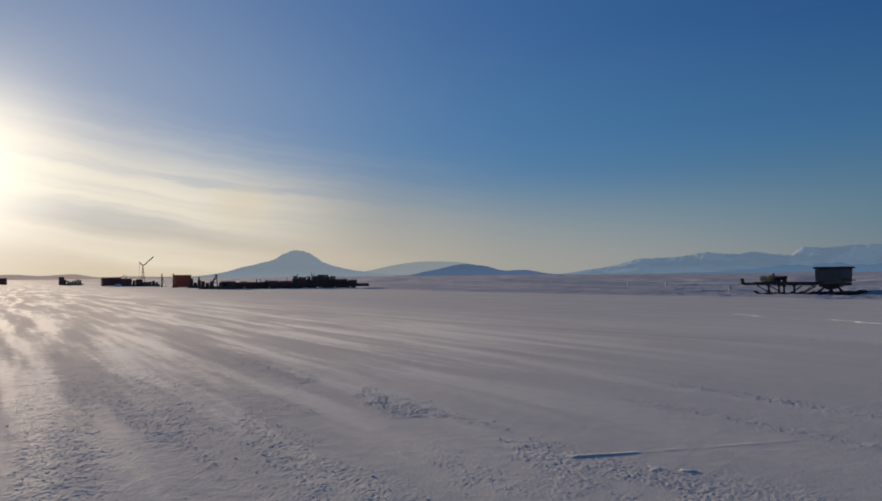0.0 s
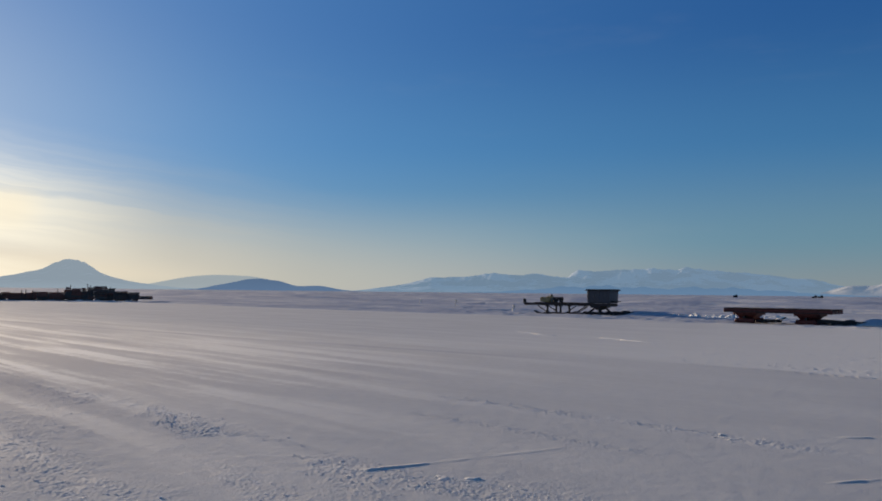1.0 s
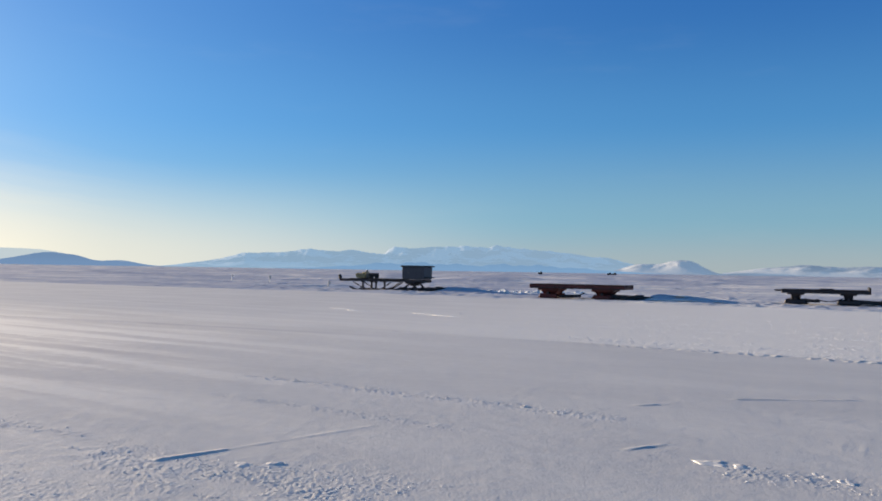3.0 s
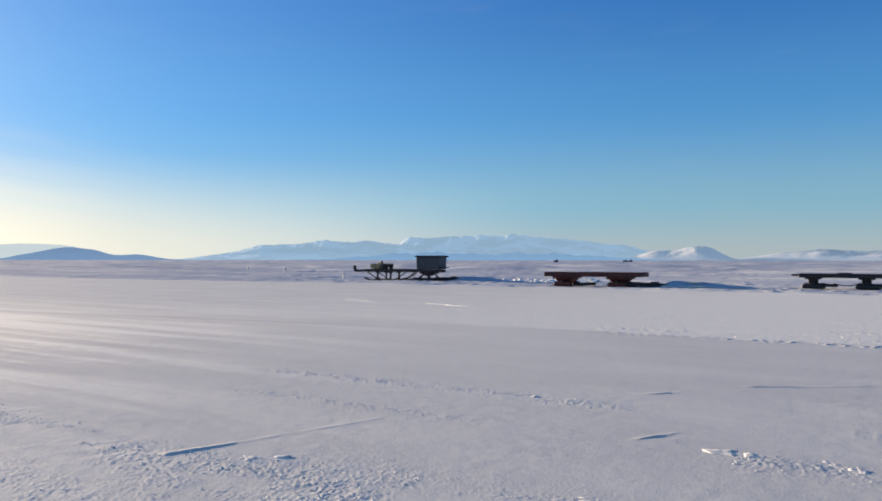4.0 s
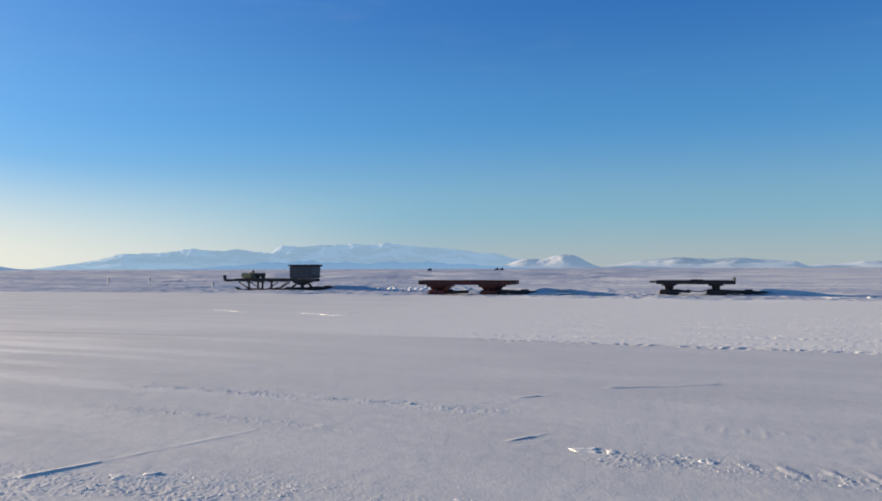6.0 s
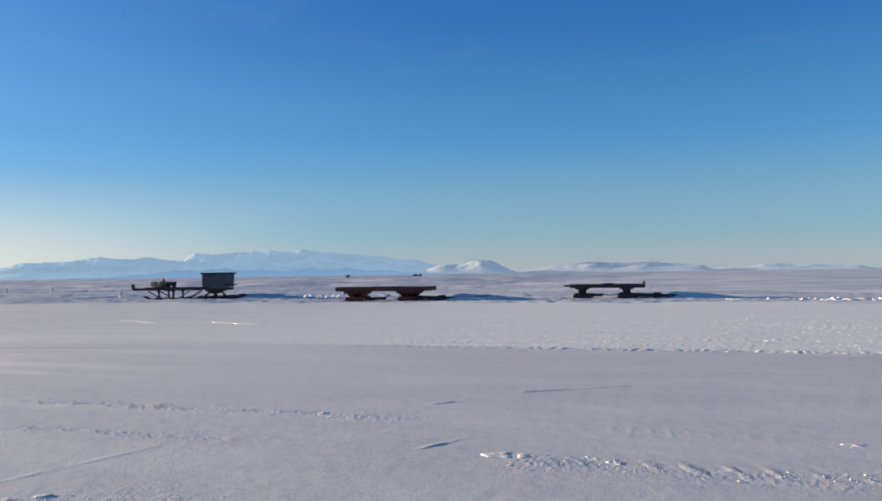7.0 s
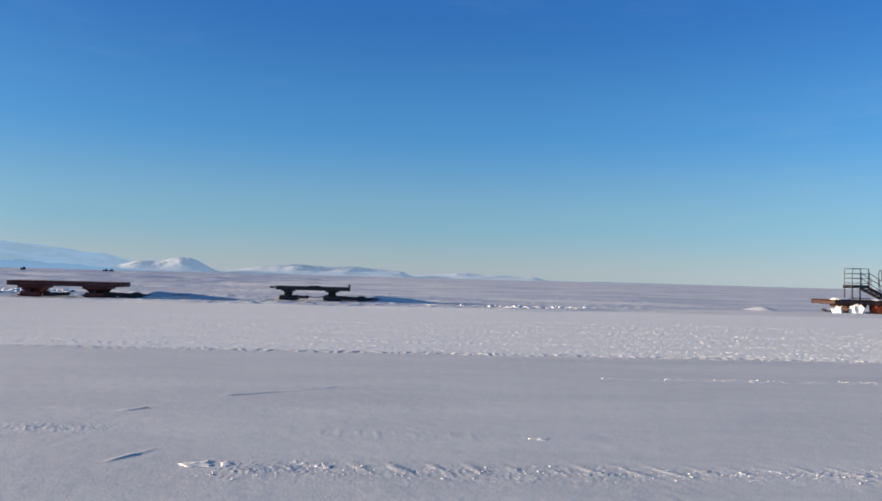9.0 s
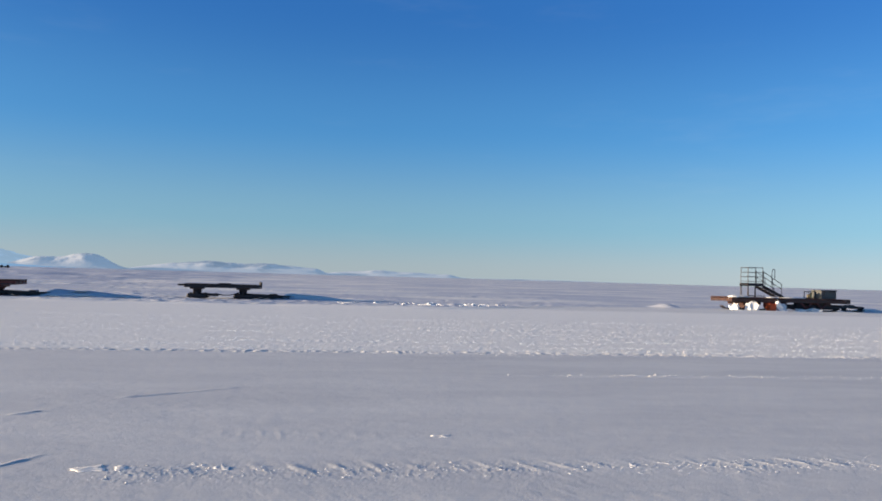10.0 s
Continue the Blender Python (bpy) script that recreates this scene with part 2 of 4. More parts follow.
TIMBER_DARK = wood_material("dark_timber", (0.022, 0.018, 0.022))
RUBBER = metal_paint("black_rubber", (0.02, 0.02, 0.022), (0.03, 0.028, 0.028), 0.2, 0.8)

# ---- the road's own axes: u runs along the track away from the sun, v across it ----
UX, UY = math.cos(ROAD), math.sin(ROAD)


def on_road(u, v, z=0.0, turn=0.0):
    return Matrix.Translation((u * UX - v * UY, u * UY + v * UX, z)) @ Matrix.Rotation(ROAD + radians(turn), 4, "Z")


def bearing(az, dist, z=0.0, turn=0.0):
    """A pose on the plain, az degrees to the left of +y; its x runs to the right across the line of sight."""
    b = radians(az)
    return Matrix.Translation((-math.sin(b) * dist, math.cos(b) * dist, z)) @ Matrix.Rotation(b + radians(turn), 4, "Z")


# ---- relief of the snow ----
class Relief:
    def __init__(self, seed):
        rng = np.random.default_rng(seed)
        self.table = rng.random((256, 256)).astype(np.float32)

    def __call__(self, x, y):
        xi, yi = np.floor(x), np.floor(y)
        fx, fy = x - xi, y - yi
        fx, fy = fx * fx * (3 - 2 * fx), fy * fy * (3 - 2 * fy)
        i, j = xi.astype(np.int64) & 255, yi.astype(np.int64) & 255
        i1, j1 = (i + 1) & 255, (j + 1) & 255
        t = self.table
        top = t[i, j] * (1 - fx) + t[i1, j] * fx
        bottom = t[i, j1] * (1 - fx) + t[i1, j1] * fx
        return top * (1 - fy) + bottom * fy

    def layers(self, x, y, n=3):
        total, k = 0.0, 0.0
        for o in range(n):
            total = total + self(x * 2 ** o + 17.3 * o, y * 2 ** o + 9.1 * o) * 0.5 ** o
            k += 0.5 ** o
        return total / k


R1, R2, R3, R4 = Relief(1), Relief(2), Relief(3), Relief(4)


def soft(x, a, b):
    t = np.clip((x - a) / (b - a), 0, 1)
    return t * t * (3 - 2 * t)


def lane(v, at, half):
    return np.exp(-((v - at) / half) ** 2)


def pebbles(u, v, often, seed):
    """Rounded pieces of uneven size, often per metre, packed side by side."""
    rng = np.random.default_rng(seed + 40)
    jx, jy, size = rng.random((128, 128)), rng.random((128, 128)), rng.random((128, 128))
    x, y = u * often, v * often * 1.2
    i, j = np.floor(x).astype(np.int64), np.floor(y).astype(np.int64)
    best = np.zeros_like(x)
    for a in (-1, 0, 1):
        for b in (-1, 0, 1):
            m, k = (i + a) & 127, (j + b) & 127
            dx, dy = i + a + jx[m, k] - x, j + b + jy[m, k] - y
            wide = 0.25 + 0.45 * size[m, k]
            best = np.maximum(best, np.clip(1 - (dx * dx + dy * dy) / wide ** 2, 0, 1) ** 0.6 * (0.3 + 0.9 * jx[k, m]) * (size[m, k] > 0.25))
    return best


def broken_crust(u, v):
    """How thickly pieces of crust lie at a spot of the road."""
    patch = 0.5 * R2.layers(u * 0.7, v * 1.6, 3) + 0.5 * R4.layers(u * 0.12, v * 1.5, 3)
    fine = 0.16 * (R3.layers(u * 4.0, v * 5.0, 2) - 0.5)
    patch = patch + fine
    c = 1.2 * lane(v, 4.45, 0.45) * (1 - soft(u, -4.2, -1.5)) * soft(u, -28, -14) * soft(patch, 0.42, 0.54) * (1 + 0.5 * soft(-u, 7, 10))
    c += 0.6 * lane(v, 5.1, 0.55) * soft(u, -5.5, -4) * (1 - soft(u, -1.4, 0.2)) * soft(patch, 0.46, 0.56)
    side = 1 - soft(v, 2.0, 3.4)
    tongue = R4.layers(u * 0.16, v * 1.3 + u * 0.05, 3) + fine
    c += (1 - soft(v, 3.4, 4.6)) * (1 - soft(u, -4.2, -3.0)) * soft(u, -45, -16) * (side * (0.55 + 0.9 * soft(tongue, 0.43, 0.54)) + (1 - side) * soft(patch, 0.45, 0.56) * 0.8)
    c += lane(v, 8.85, 0.24) * soft(u, -15, -9) * (1 - soft(u, -3.6, -2.4)) * (0.25 + 0.85 * soft(patch, 0.40, 0.54)) * 1.6
    c += lane(v, 7.3, 0.18) * soft(u, -9, -7) * (1 - soft(u, -4.6, -3.6)) * (0.25 + 0.9 * soft(patch, 0.42, 0.56))
    c += lane(v, 7.12, 0.26) * soft(u, -2.1, -1.2) * (1 - soft(u, 14, 20)) * (0.7 + 1.0 * soft(patch, 0.42, 0.56))
    c += lane(v, 8.2, 0.4) * soft(u, 3.0, 4.5) * soft(patch, 0.42, 0.54) * 0.6
    c += lane(v, 12.35, 0.10) * soft(u, -4.4, -3.8) * (1 - soft(u, -3.0, -2.2)) * soft(patch, 0.3, 0.5)
    c += lane(v, 13.8, 0.16) * soft(u, 2.6, 4.4) * soft(patch, 0.3, 0.5) * 0.8
    return c


def ground_height(x, y):
    u, v = x * UX + y * UY, -x * UY + y * UX
    r = np.hypot(x, y)
    near = 1 - 0.6 * soft(r, 150, 600)
    # the trodden road is smooth, with faint long drifts lying along it
    h = 0.008 * (R1.layers(u * 0.35, v * 1.1, 3) - 0.5) + 0.005 * (R2.layers(u * 1.6, v * 3.2, 4) - 0.5)
    h += 0.05 * (R3.layers(u * 0.03, v * 0.22, 2) - 0.5) * soft(-u, 6, 30)
    h -= 0.035 * lane(v + 0.25 * np.sin(u * 0.05), 14.2, 0.35) * soft(-u, 12, 18) * (1 - soft(-u, 60, 90))
    for at, half, depth in ((3.4, 0.3, 0.03), (6.6, 0.5, 0.03), (1.0, 0.5, 0.03), (9.8, 0.7, 0.025)):
        h -= depth * lane(v + 0.2 * np.sin(u * 0.11 + at), at, half) * soft(-u, 10, 22) * (1 - soft(-u, 80, 140))
    # broken crust and crumbs thrown up by tracks: pebbly clusters of small pieces
    crumbs = broken_crust(u, v) * soft(r, 4.5, 5.0)
    some = crumbs > 0.02
    su, sv = u[some], v[some]
    pieces = 0.0030 * pebbles(su, sv, 25.0, 1) + 0.0020 * pebbles(su + 3, sv, 40.0, 2)
    lift = np.zeros_like(u)
    lift[some] = crumbs[some] * (1 + 0.25 * soft(-su, 5, 9)) * (pieces + 0.004 * (R1.layers(su * 5, sv * 6, 3) - 0.3))
    h += lift
    lumps = np.clip(R1.layers(u * 17, v * 21, 3) - 0.50, 0, 1) * 2
    h += 0.035 * lane(v, 13.8 + 0.05 * np.sin(u * 0.7), 0.10) * soft(u, 2.6, 4.4) * (R2.layers(u * 1.1, v * 2.0, 3) - 0.15)
    h += 0.05 * (R4.layers(u * 0.10, v * 0.9, 3) - 0.5) * soft(-u, 7, 16) * (1 - soft(v, 3, 7)) * (1 - soft(-u, 70, 110))
    # lugs of a crawler, pressed across the lane
    for at, half, u0, u1, step, depth in ((7.25, 0.20, -1.3, 16, 0.34, 0.004), (8.72, 0.20, -1.2, 3.4, 0.20, 0.0016), (5.9, 0.9, -1.0, 5.0, 0.17, 0.0011)):
        wave = np.sin((u + (0.45 if at < 8 else 0.08) * (v - at) + 0.05 * R2(u * 3, v * 3)) / step * 2 * math.pi)
        h += 0.7 * depth * lane(v, at, half) * soft(u, u0, u0 + 0.6) * (1 - soft(u, u1 - 2, u1)) * np.clip(wave + 1.2 * (R1.layers(u * 6, v * 7, 2) - 0.5) - 0.45, 0, 1) * 1.9 * np.clip(2.4 * R3(u * 1.7, v * 2.0) - 0.5, 0, 2)
    # a kinked groove where a runner has been dragged across
    cut = u - (-5.75 + 0.26 * (v - 4.55))
    h += (0.3 + 1.2 * R4(u * 3, v * 7)) * (0.010 * soft(v, 4.5, 4.6) * (1 - soft(v, 5.15, 5.25)) + 0.0028 * soft(v, 5.1, 5.3) * (1 - soft(v, 6.9, 7.2))) * np.exp(-(cut / 0.045) ** 2)
    cut = u - (-2.5 + 0.5 * (v - 7.4))
    h += 0.008 * (0.2 + 1.4 * R4(u * 3, v * 8)) * soft(v, 7.3, 7.4) * (1 - soft(v, 7.8, 7.95)) * np.exp(-(cut / 0.035) ** 2)
    # two short drag marks
    for u0, v0, lean, v1, tall in ((-2.39, 11.14, 1.44, 12.2, 0.012), (-3.24, 9.89, 0.82, 10.2, 0.012)):
        cut = (u - (u0 + lean * (v - v0))) / math.hypot(1, lean)
        h += tall * (0.2 + 1.2 * R4(u * 4, v * 7)) * soft(v, v0 - 0.05, v0 + 0.1) * (1 - soft(v, v1 - 0.1, v1)) * np.exp(-(cut / 0.05) ** 2)
    # the churned lanes farther over
    band = soft(v, 17.2, 17.8) * (1 - soft(v, 30, 36)) * (0.65 * soft(u, -24, -8) + 0.5 * soft(u, -4, 12))
    rows = 0.5 + 0.5 * np.sin(v * 3.4 + 0.6 * R1(u * 0.1, v * 0.5))
    pads = np.clip(R3.layers(u * 13.0, v * 14.0, 2) - 0.50, 0, 1) * 2
    h += band * (0.020 * pads * (0.12 + 0.88 * rows ** 2) * (0.5 + 1.0 * R2(u * 0.3, v * 0.8)) + 0.004 * lumps)
    for at, half, u0 in ((17.75, 0.22, -14), (16.7, 0.14, 10), (19.2, 0.2, 8), (22.2, 0.3, 2), (25.5, 0.35, -6), (29.0, 0.35, -4)):
        chew = np.clip(R4.layers(u * 12.0, v * 6.0, 2) - 0.42, 0, 1)
        h += 0.055 * lane(v, at + 0.15 * np.sin(u * 0.13), half) * soft(u, u0, u0 + 16) * chew
    # road's edge, then wind-carved sastrugi
    edge = v - 7.0 * soft(u, 5, 18) + 2.0 * soft(-u, 30, 60)
    rough = soft(edge, 42.0, 45) * near
    carve = R1.layers(u * 0.20, v * 0.20, 4)
    ridge = 1 - np.abs(R2.layers(u * 0.55 + 3, v * 0.45, 4) * 2 - 1)
    h += rough * ((0.05 + 0.30 * soft(-u, 8, 40)) * (carve - 0.52) + 0.014 * (ridge - 0.72) - 0.06)
    h += rough * 0.15 * np.clip(R4.layers(u * 0.22, v * 0.5, 4) - 0.52, 0, 1)
    # low rubble of crust in strips, and fine ripples
    strip = soft(R3.layers(u * 0.06, v * 0.30, 2), 0.50, 0.62) * soft(edge, 43, 46) * (1 - soft(v, 90, 130))
    h += strip * 0.16 * np.clip(R4.layers(u * 1.8, v * 1.2, 3) - 0.46, 0, 1)
    h += rough * (0.018 + 0.020 * soft(-u, 5, 20)) * (R3.layers(u * 1.9, v * 1.1, 3) - 0.5)
    # drifts that trail down-wind of the parked sleds
    for ue, vs, long, tall in ((-34.8, 54.9, 7.0, 0.34), (-16.6, 51.2, 6.5, 0.36), (-2.6, 54.6, 6.0, 0.32), (25.0, 55.5, 3.0, 0.28), (40.5, 54.0, 5.0, 0.25)):
        h += tall * lane(v, vs, 1.1) * soft(u, ue, ue + 1.6) * (1 - soft(u, ue + long * 0.45, ue + long)) * (0.75 + 0.5 * R4(u * 0.8, v * 0.8))
    h += 0.08 * lane(edge, 42.6, 0.9) * near * (0.4 + R3(u * 0.4, v))
    h += soft(v, 60, 140) * soft(-u, -30, 40) * (1 - soft(r, 900, 2500)) * (2.6 * (R3.layers(u * 0.018, v * 0.03, 3) - 0.55) + 0.9 * (R1.layers(u * 0.06, v * 0.1, 2) - 0.55))
    return h


def build_ground():
    steps = [0.05, 1.5, 3.0, 4.0, 4.6]
    while steps[-1] < 4800:
        d = steps[-1]
        steps.append(d + (0.020 + max(0, d - 9) * 0.0024 + max(0, d - 30) * 0.011 + max(0, d - 110) * 0.022))
    rings = np.array(steps)
    fine = np.radians(np.arange(64.0, -78.0, -0.1))
    coarse = np.radians(np.arange(-78.0, 64.0 - 360.0, -3.0))
    angles = np.concatenate([fine, coarse])
    rr, aa = np.meshgrid(rings, angles, indexing="ij")
    x, y = (-np.sin(aa) * rr).ravel(), (np.cos(aa) * rr).ravel()
    z = ground_height(x, y)
    m, k = len(rings), len(angles)
    idx = np.arange(m * k).reshape(m, k)
    nxt = np.roll(idx, -1, axis=1)
    quads = np.stack([idx[:-1], idx[1:], nxt[1:], nxt[:-1]], axis=-1).reshape(-1, 4)
    me = bpy.data.meshes.new("ground")
    me.vertices.add(m * k)
    me.vertices.foreach_set("co", np.stack([x, y, z], -1).astype(np.float32).ravel())
    me.loops.add(quads.size)
    me.loops.foreach_set("vertex_index", quads.astype(np.int32).ravel())
    me.polygons.add(len(quads))
    me.polygons.foreach_set("loop_start", np.arange(0, quads.size, 4, dtype=np.int32))
    me.polygons.foreach_set("use_smooth", np.ones(len(quads), dtype=bool))
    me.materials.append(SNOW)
    me.update(calc_edges=True)
    tagged(new("ground", me), "wind-packed snow plain with vehicle tracks, crumbs and sastrugi", "snow", kind="structure")


build_ground()


def level(u, v):
    x, y = u * UX - v * UY, u * UY + v * UX
    return float(ground_height(np.array([x]), np.array([y]))[0])


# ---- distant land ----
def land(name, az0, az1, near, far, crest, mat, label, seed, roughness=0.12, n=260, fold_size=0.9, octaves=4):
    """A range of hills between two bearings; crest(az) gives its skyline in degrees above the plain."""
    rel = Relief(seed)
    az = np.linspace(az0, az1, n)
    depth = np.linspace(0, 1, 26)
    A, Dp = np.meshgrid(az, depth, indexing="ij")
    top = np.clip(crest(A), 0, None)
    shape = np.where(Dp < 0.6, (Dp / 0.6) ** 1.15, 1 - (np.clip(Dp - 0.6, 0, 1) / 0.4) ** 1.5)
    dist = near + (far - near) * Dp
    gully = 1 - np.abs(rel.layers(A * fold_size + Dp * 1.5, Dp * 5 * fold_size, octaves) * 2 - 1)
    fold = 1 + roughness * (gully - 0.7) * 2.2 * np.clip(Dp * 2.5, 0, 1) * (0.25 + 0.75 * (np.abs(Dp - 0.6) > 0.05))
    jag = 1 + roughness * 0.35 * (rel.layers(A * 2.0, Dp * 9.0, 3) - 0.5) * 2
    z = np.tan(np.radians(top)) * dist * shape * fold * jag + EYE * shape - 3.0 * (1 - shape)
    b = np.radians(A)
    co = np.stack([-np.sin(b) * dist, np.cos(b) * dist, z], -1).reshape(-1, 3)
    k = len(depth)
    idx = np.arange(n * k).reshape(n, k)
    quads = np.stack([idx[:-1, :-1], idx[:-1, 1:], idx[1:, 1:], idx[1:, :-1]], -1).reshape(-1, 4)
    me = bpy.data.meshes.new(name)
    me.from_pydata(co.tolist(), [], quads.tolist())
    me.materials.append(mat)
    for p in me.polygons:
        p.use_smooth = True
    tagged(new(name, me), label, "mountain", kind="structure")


def bump_at(A, at, left, right, high, power=2.0):
    d = np.where(A > at, (A - at) / left, (at - A) / right)
    return high * np.exp(-np.abs(d) ** power)


# the third colour of each is the haze glow painted over the hill
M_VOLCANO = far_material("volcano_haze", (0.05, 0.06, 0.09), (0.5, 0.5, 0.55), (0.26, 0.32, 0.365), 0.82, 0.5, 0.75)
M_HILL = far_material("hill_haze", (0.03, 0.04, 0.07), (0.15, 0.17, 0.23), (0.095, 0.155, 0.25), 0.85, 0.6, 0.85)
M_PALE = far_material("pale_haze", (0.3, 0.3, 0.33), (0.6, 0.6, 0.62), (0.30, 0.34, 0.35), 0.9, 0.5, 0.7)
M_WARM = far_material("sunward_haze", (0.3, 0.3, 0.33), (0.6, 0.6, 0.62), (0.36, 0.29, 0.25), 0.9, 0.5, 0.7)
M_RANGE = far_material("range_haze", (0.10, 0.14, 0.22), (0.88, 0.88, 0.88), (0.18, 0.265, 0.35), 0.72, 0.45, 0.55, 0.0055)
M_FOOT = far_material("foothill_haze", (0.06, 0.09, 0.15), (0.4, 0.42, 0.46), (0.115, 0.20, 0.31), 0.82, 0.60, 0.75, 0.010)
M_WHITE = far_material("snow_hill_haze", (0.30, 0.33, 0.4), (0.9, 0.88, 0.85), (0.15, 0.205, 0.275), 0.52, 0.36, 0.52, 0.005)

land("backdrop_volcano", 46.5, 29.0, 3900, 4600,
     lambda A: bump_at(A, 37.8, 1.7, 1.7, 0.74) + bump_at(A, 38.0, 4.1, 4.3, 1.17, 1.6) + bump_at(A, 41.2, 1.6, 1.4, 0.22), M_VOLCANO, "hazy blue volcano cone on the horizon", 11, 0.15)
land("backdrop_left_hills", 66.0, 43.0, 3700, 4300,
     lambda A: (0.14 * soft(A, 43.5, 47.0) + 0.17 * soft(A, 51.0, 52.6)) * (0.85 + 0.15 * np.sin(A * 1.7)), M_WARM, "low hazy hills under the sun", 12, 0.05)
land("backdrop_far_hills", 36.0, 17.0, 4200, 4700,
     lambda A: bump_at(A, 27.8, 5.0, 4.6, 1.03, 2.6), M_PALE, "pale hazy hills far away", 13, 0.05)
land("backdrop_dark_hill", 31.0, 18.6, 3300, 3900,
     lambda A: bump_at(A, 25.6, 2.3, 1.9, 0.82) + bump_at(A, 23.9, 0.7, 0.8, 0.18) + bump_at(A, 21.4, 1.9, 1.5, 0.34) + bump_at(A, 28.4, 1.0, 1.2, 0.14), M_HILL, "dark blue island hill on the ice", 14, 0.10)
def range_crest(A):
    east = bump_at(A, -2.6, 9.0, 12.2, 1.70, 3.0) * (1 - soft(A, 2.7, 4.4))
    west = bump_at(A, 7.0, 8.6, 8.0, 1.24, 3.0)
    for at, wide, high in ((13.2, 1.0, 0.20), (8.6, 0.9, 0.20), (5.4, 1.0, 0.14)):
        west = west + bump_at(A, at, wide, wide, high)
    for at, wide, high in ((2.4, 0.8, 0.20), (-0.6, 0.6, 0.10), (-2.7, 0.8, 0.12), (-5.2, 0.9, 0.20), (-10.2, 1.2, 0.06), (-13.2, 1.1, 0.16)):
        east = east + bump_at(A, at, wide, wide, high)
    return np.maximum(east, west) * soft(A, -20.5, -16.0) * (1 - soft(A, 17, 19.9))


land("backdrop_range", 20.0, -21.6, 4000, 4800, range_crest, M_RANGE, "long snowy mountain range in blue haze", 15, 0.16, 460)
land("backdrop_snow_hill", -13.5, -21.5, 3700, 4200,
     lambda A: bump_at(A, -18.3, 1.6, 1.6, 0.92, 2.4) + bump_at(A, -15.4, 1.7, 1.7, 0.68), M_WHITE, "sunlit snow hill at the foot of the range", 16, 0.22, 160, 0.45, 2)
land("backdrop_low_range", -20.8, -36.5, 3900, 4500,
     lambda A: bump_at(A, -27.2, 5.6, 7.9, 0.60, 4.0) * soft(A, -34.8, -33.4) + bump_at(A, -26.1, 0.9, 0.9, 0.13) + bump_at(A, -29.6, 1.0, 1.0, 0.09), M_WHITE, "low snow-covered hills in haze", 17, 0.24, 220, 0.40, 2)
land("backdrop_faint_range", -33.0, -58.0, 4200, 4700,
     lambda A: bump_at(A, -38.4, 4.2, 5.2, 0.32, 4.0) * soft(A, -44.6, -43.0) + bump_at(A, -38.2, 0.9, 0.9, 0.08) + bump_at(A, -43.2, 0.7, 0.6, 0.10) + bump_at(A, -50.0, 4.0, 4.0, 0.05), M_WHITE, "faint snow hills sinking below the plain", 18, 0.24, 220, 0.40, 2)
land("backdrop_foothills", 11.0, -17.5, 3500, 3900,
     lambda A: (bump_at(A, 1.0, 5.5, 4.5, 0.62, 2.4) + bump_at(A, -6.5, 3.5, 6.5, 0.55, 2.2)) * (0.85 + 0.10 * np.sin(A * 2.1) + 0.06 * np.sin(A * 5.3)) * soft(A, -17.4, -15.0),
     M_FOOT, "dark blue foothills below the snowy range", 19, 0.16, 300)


# ---- building blocks ----
def part(name, bm, mat, parent=None, label=""):
    me = bpy.data.meshes.new(name)
    bm.to_mesh(me)
    bm.free()
    me.materials.append(mat)
    ob = new(name, me)
    ob.parent = parent
    return tagged(ob, label)


def thing(name, m, label, category, group=""):
    ob = new(name)
    ob.empty_display_size = 0.2
    ob.matrix_world = m
    return tagged(ob, label, category, group)


def block(size, at=(0, 0, 0), bevel=0.02, taper=None, rot=None):
    """A bevelled box with its base centre at 'at'; taper scales the base in x and y."""
    bm = bmesh.new()
    bmesh.ops.create_cube(bm, size=1.0)
    for v in bm.verts:
        k = taper if taper and v.co.z < 0 else (1, 1)
        v.co = Vector((v.co.x * size[0] * k[0], v.co.y * size[1] * k[1], (v.co.z + 0.5) * size[2]))
    if bevel:
        bmesh.ops.bevel(bm, geom=bm.edges[:], offset=min(bevel, min(size) * 0.3), segments=1, affect="EDGES")
    if rot:
        bmesh.ops.rotate(bm, verts=bm.verts, cent=(0, 0, 0), matrix=Euler([radians(q) for q in rot]).to_matrix())
    bmesh.ops.translate(bm, verts=bm.verts, vec=at)
    return bm


def join(*meshes):
    out = bmesh.new()
    for bm in meshes:
        me = bpy.data.meshes.new("tmp")
        bm.to_mesh(me)
        bm.free()
        out.from_mesh(me)
        bpy.data.meshes.remove(me)
    return out


def rod(a, b, r=0.03, sides=8, r2=None):
    a, b = Vector(a), Vector(b)
    bm = bmesh.new()
    bmesh.ops.create_cone(bm, cap_ends=True, segments=sides, radius1=r, radius2=r if r2 is None else r2, depth=(b - a).length)
    q = (b - a).to_track_quat("Z", "Y").to_matrix()
    bmesh.ops.rotate(bm, verts=bm.verts, cent=(0, 0, 0), matrix=q)
    bmesh.ops.translate(bm, verts=bm.verts, vec=(a + b) / 2)
    return bm


def beam(a, b, wide=0.1, high=0.1):
    a, b = Vector(a), Vector(b)
    bm = block((wide, high, (b - a).length), (0, 0, 0), 0.01)
    bmesh.ops.rotate(bm, verts=bm.verts, cent=(0, 0, 0), matrix=(b - a).to_track_quat("Z", "Y").to_matrix())
    bmesh.ops.translate(bm, verts=bm.verts, vec=a)
    return bm


def hose(points, r=0.025, sides=6):
    pts = [Vector(p) for p in points]
    return join(*[rod(p, q, r, sides) for p, q in zip(pts, pts[1:])])


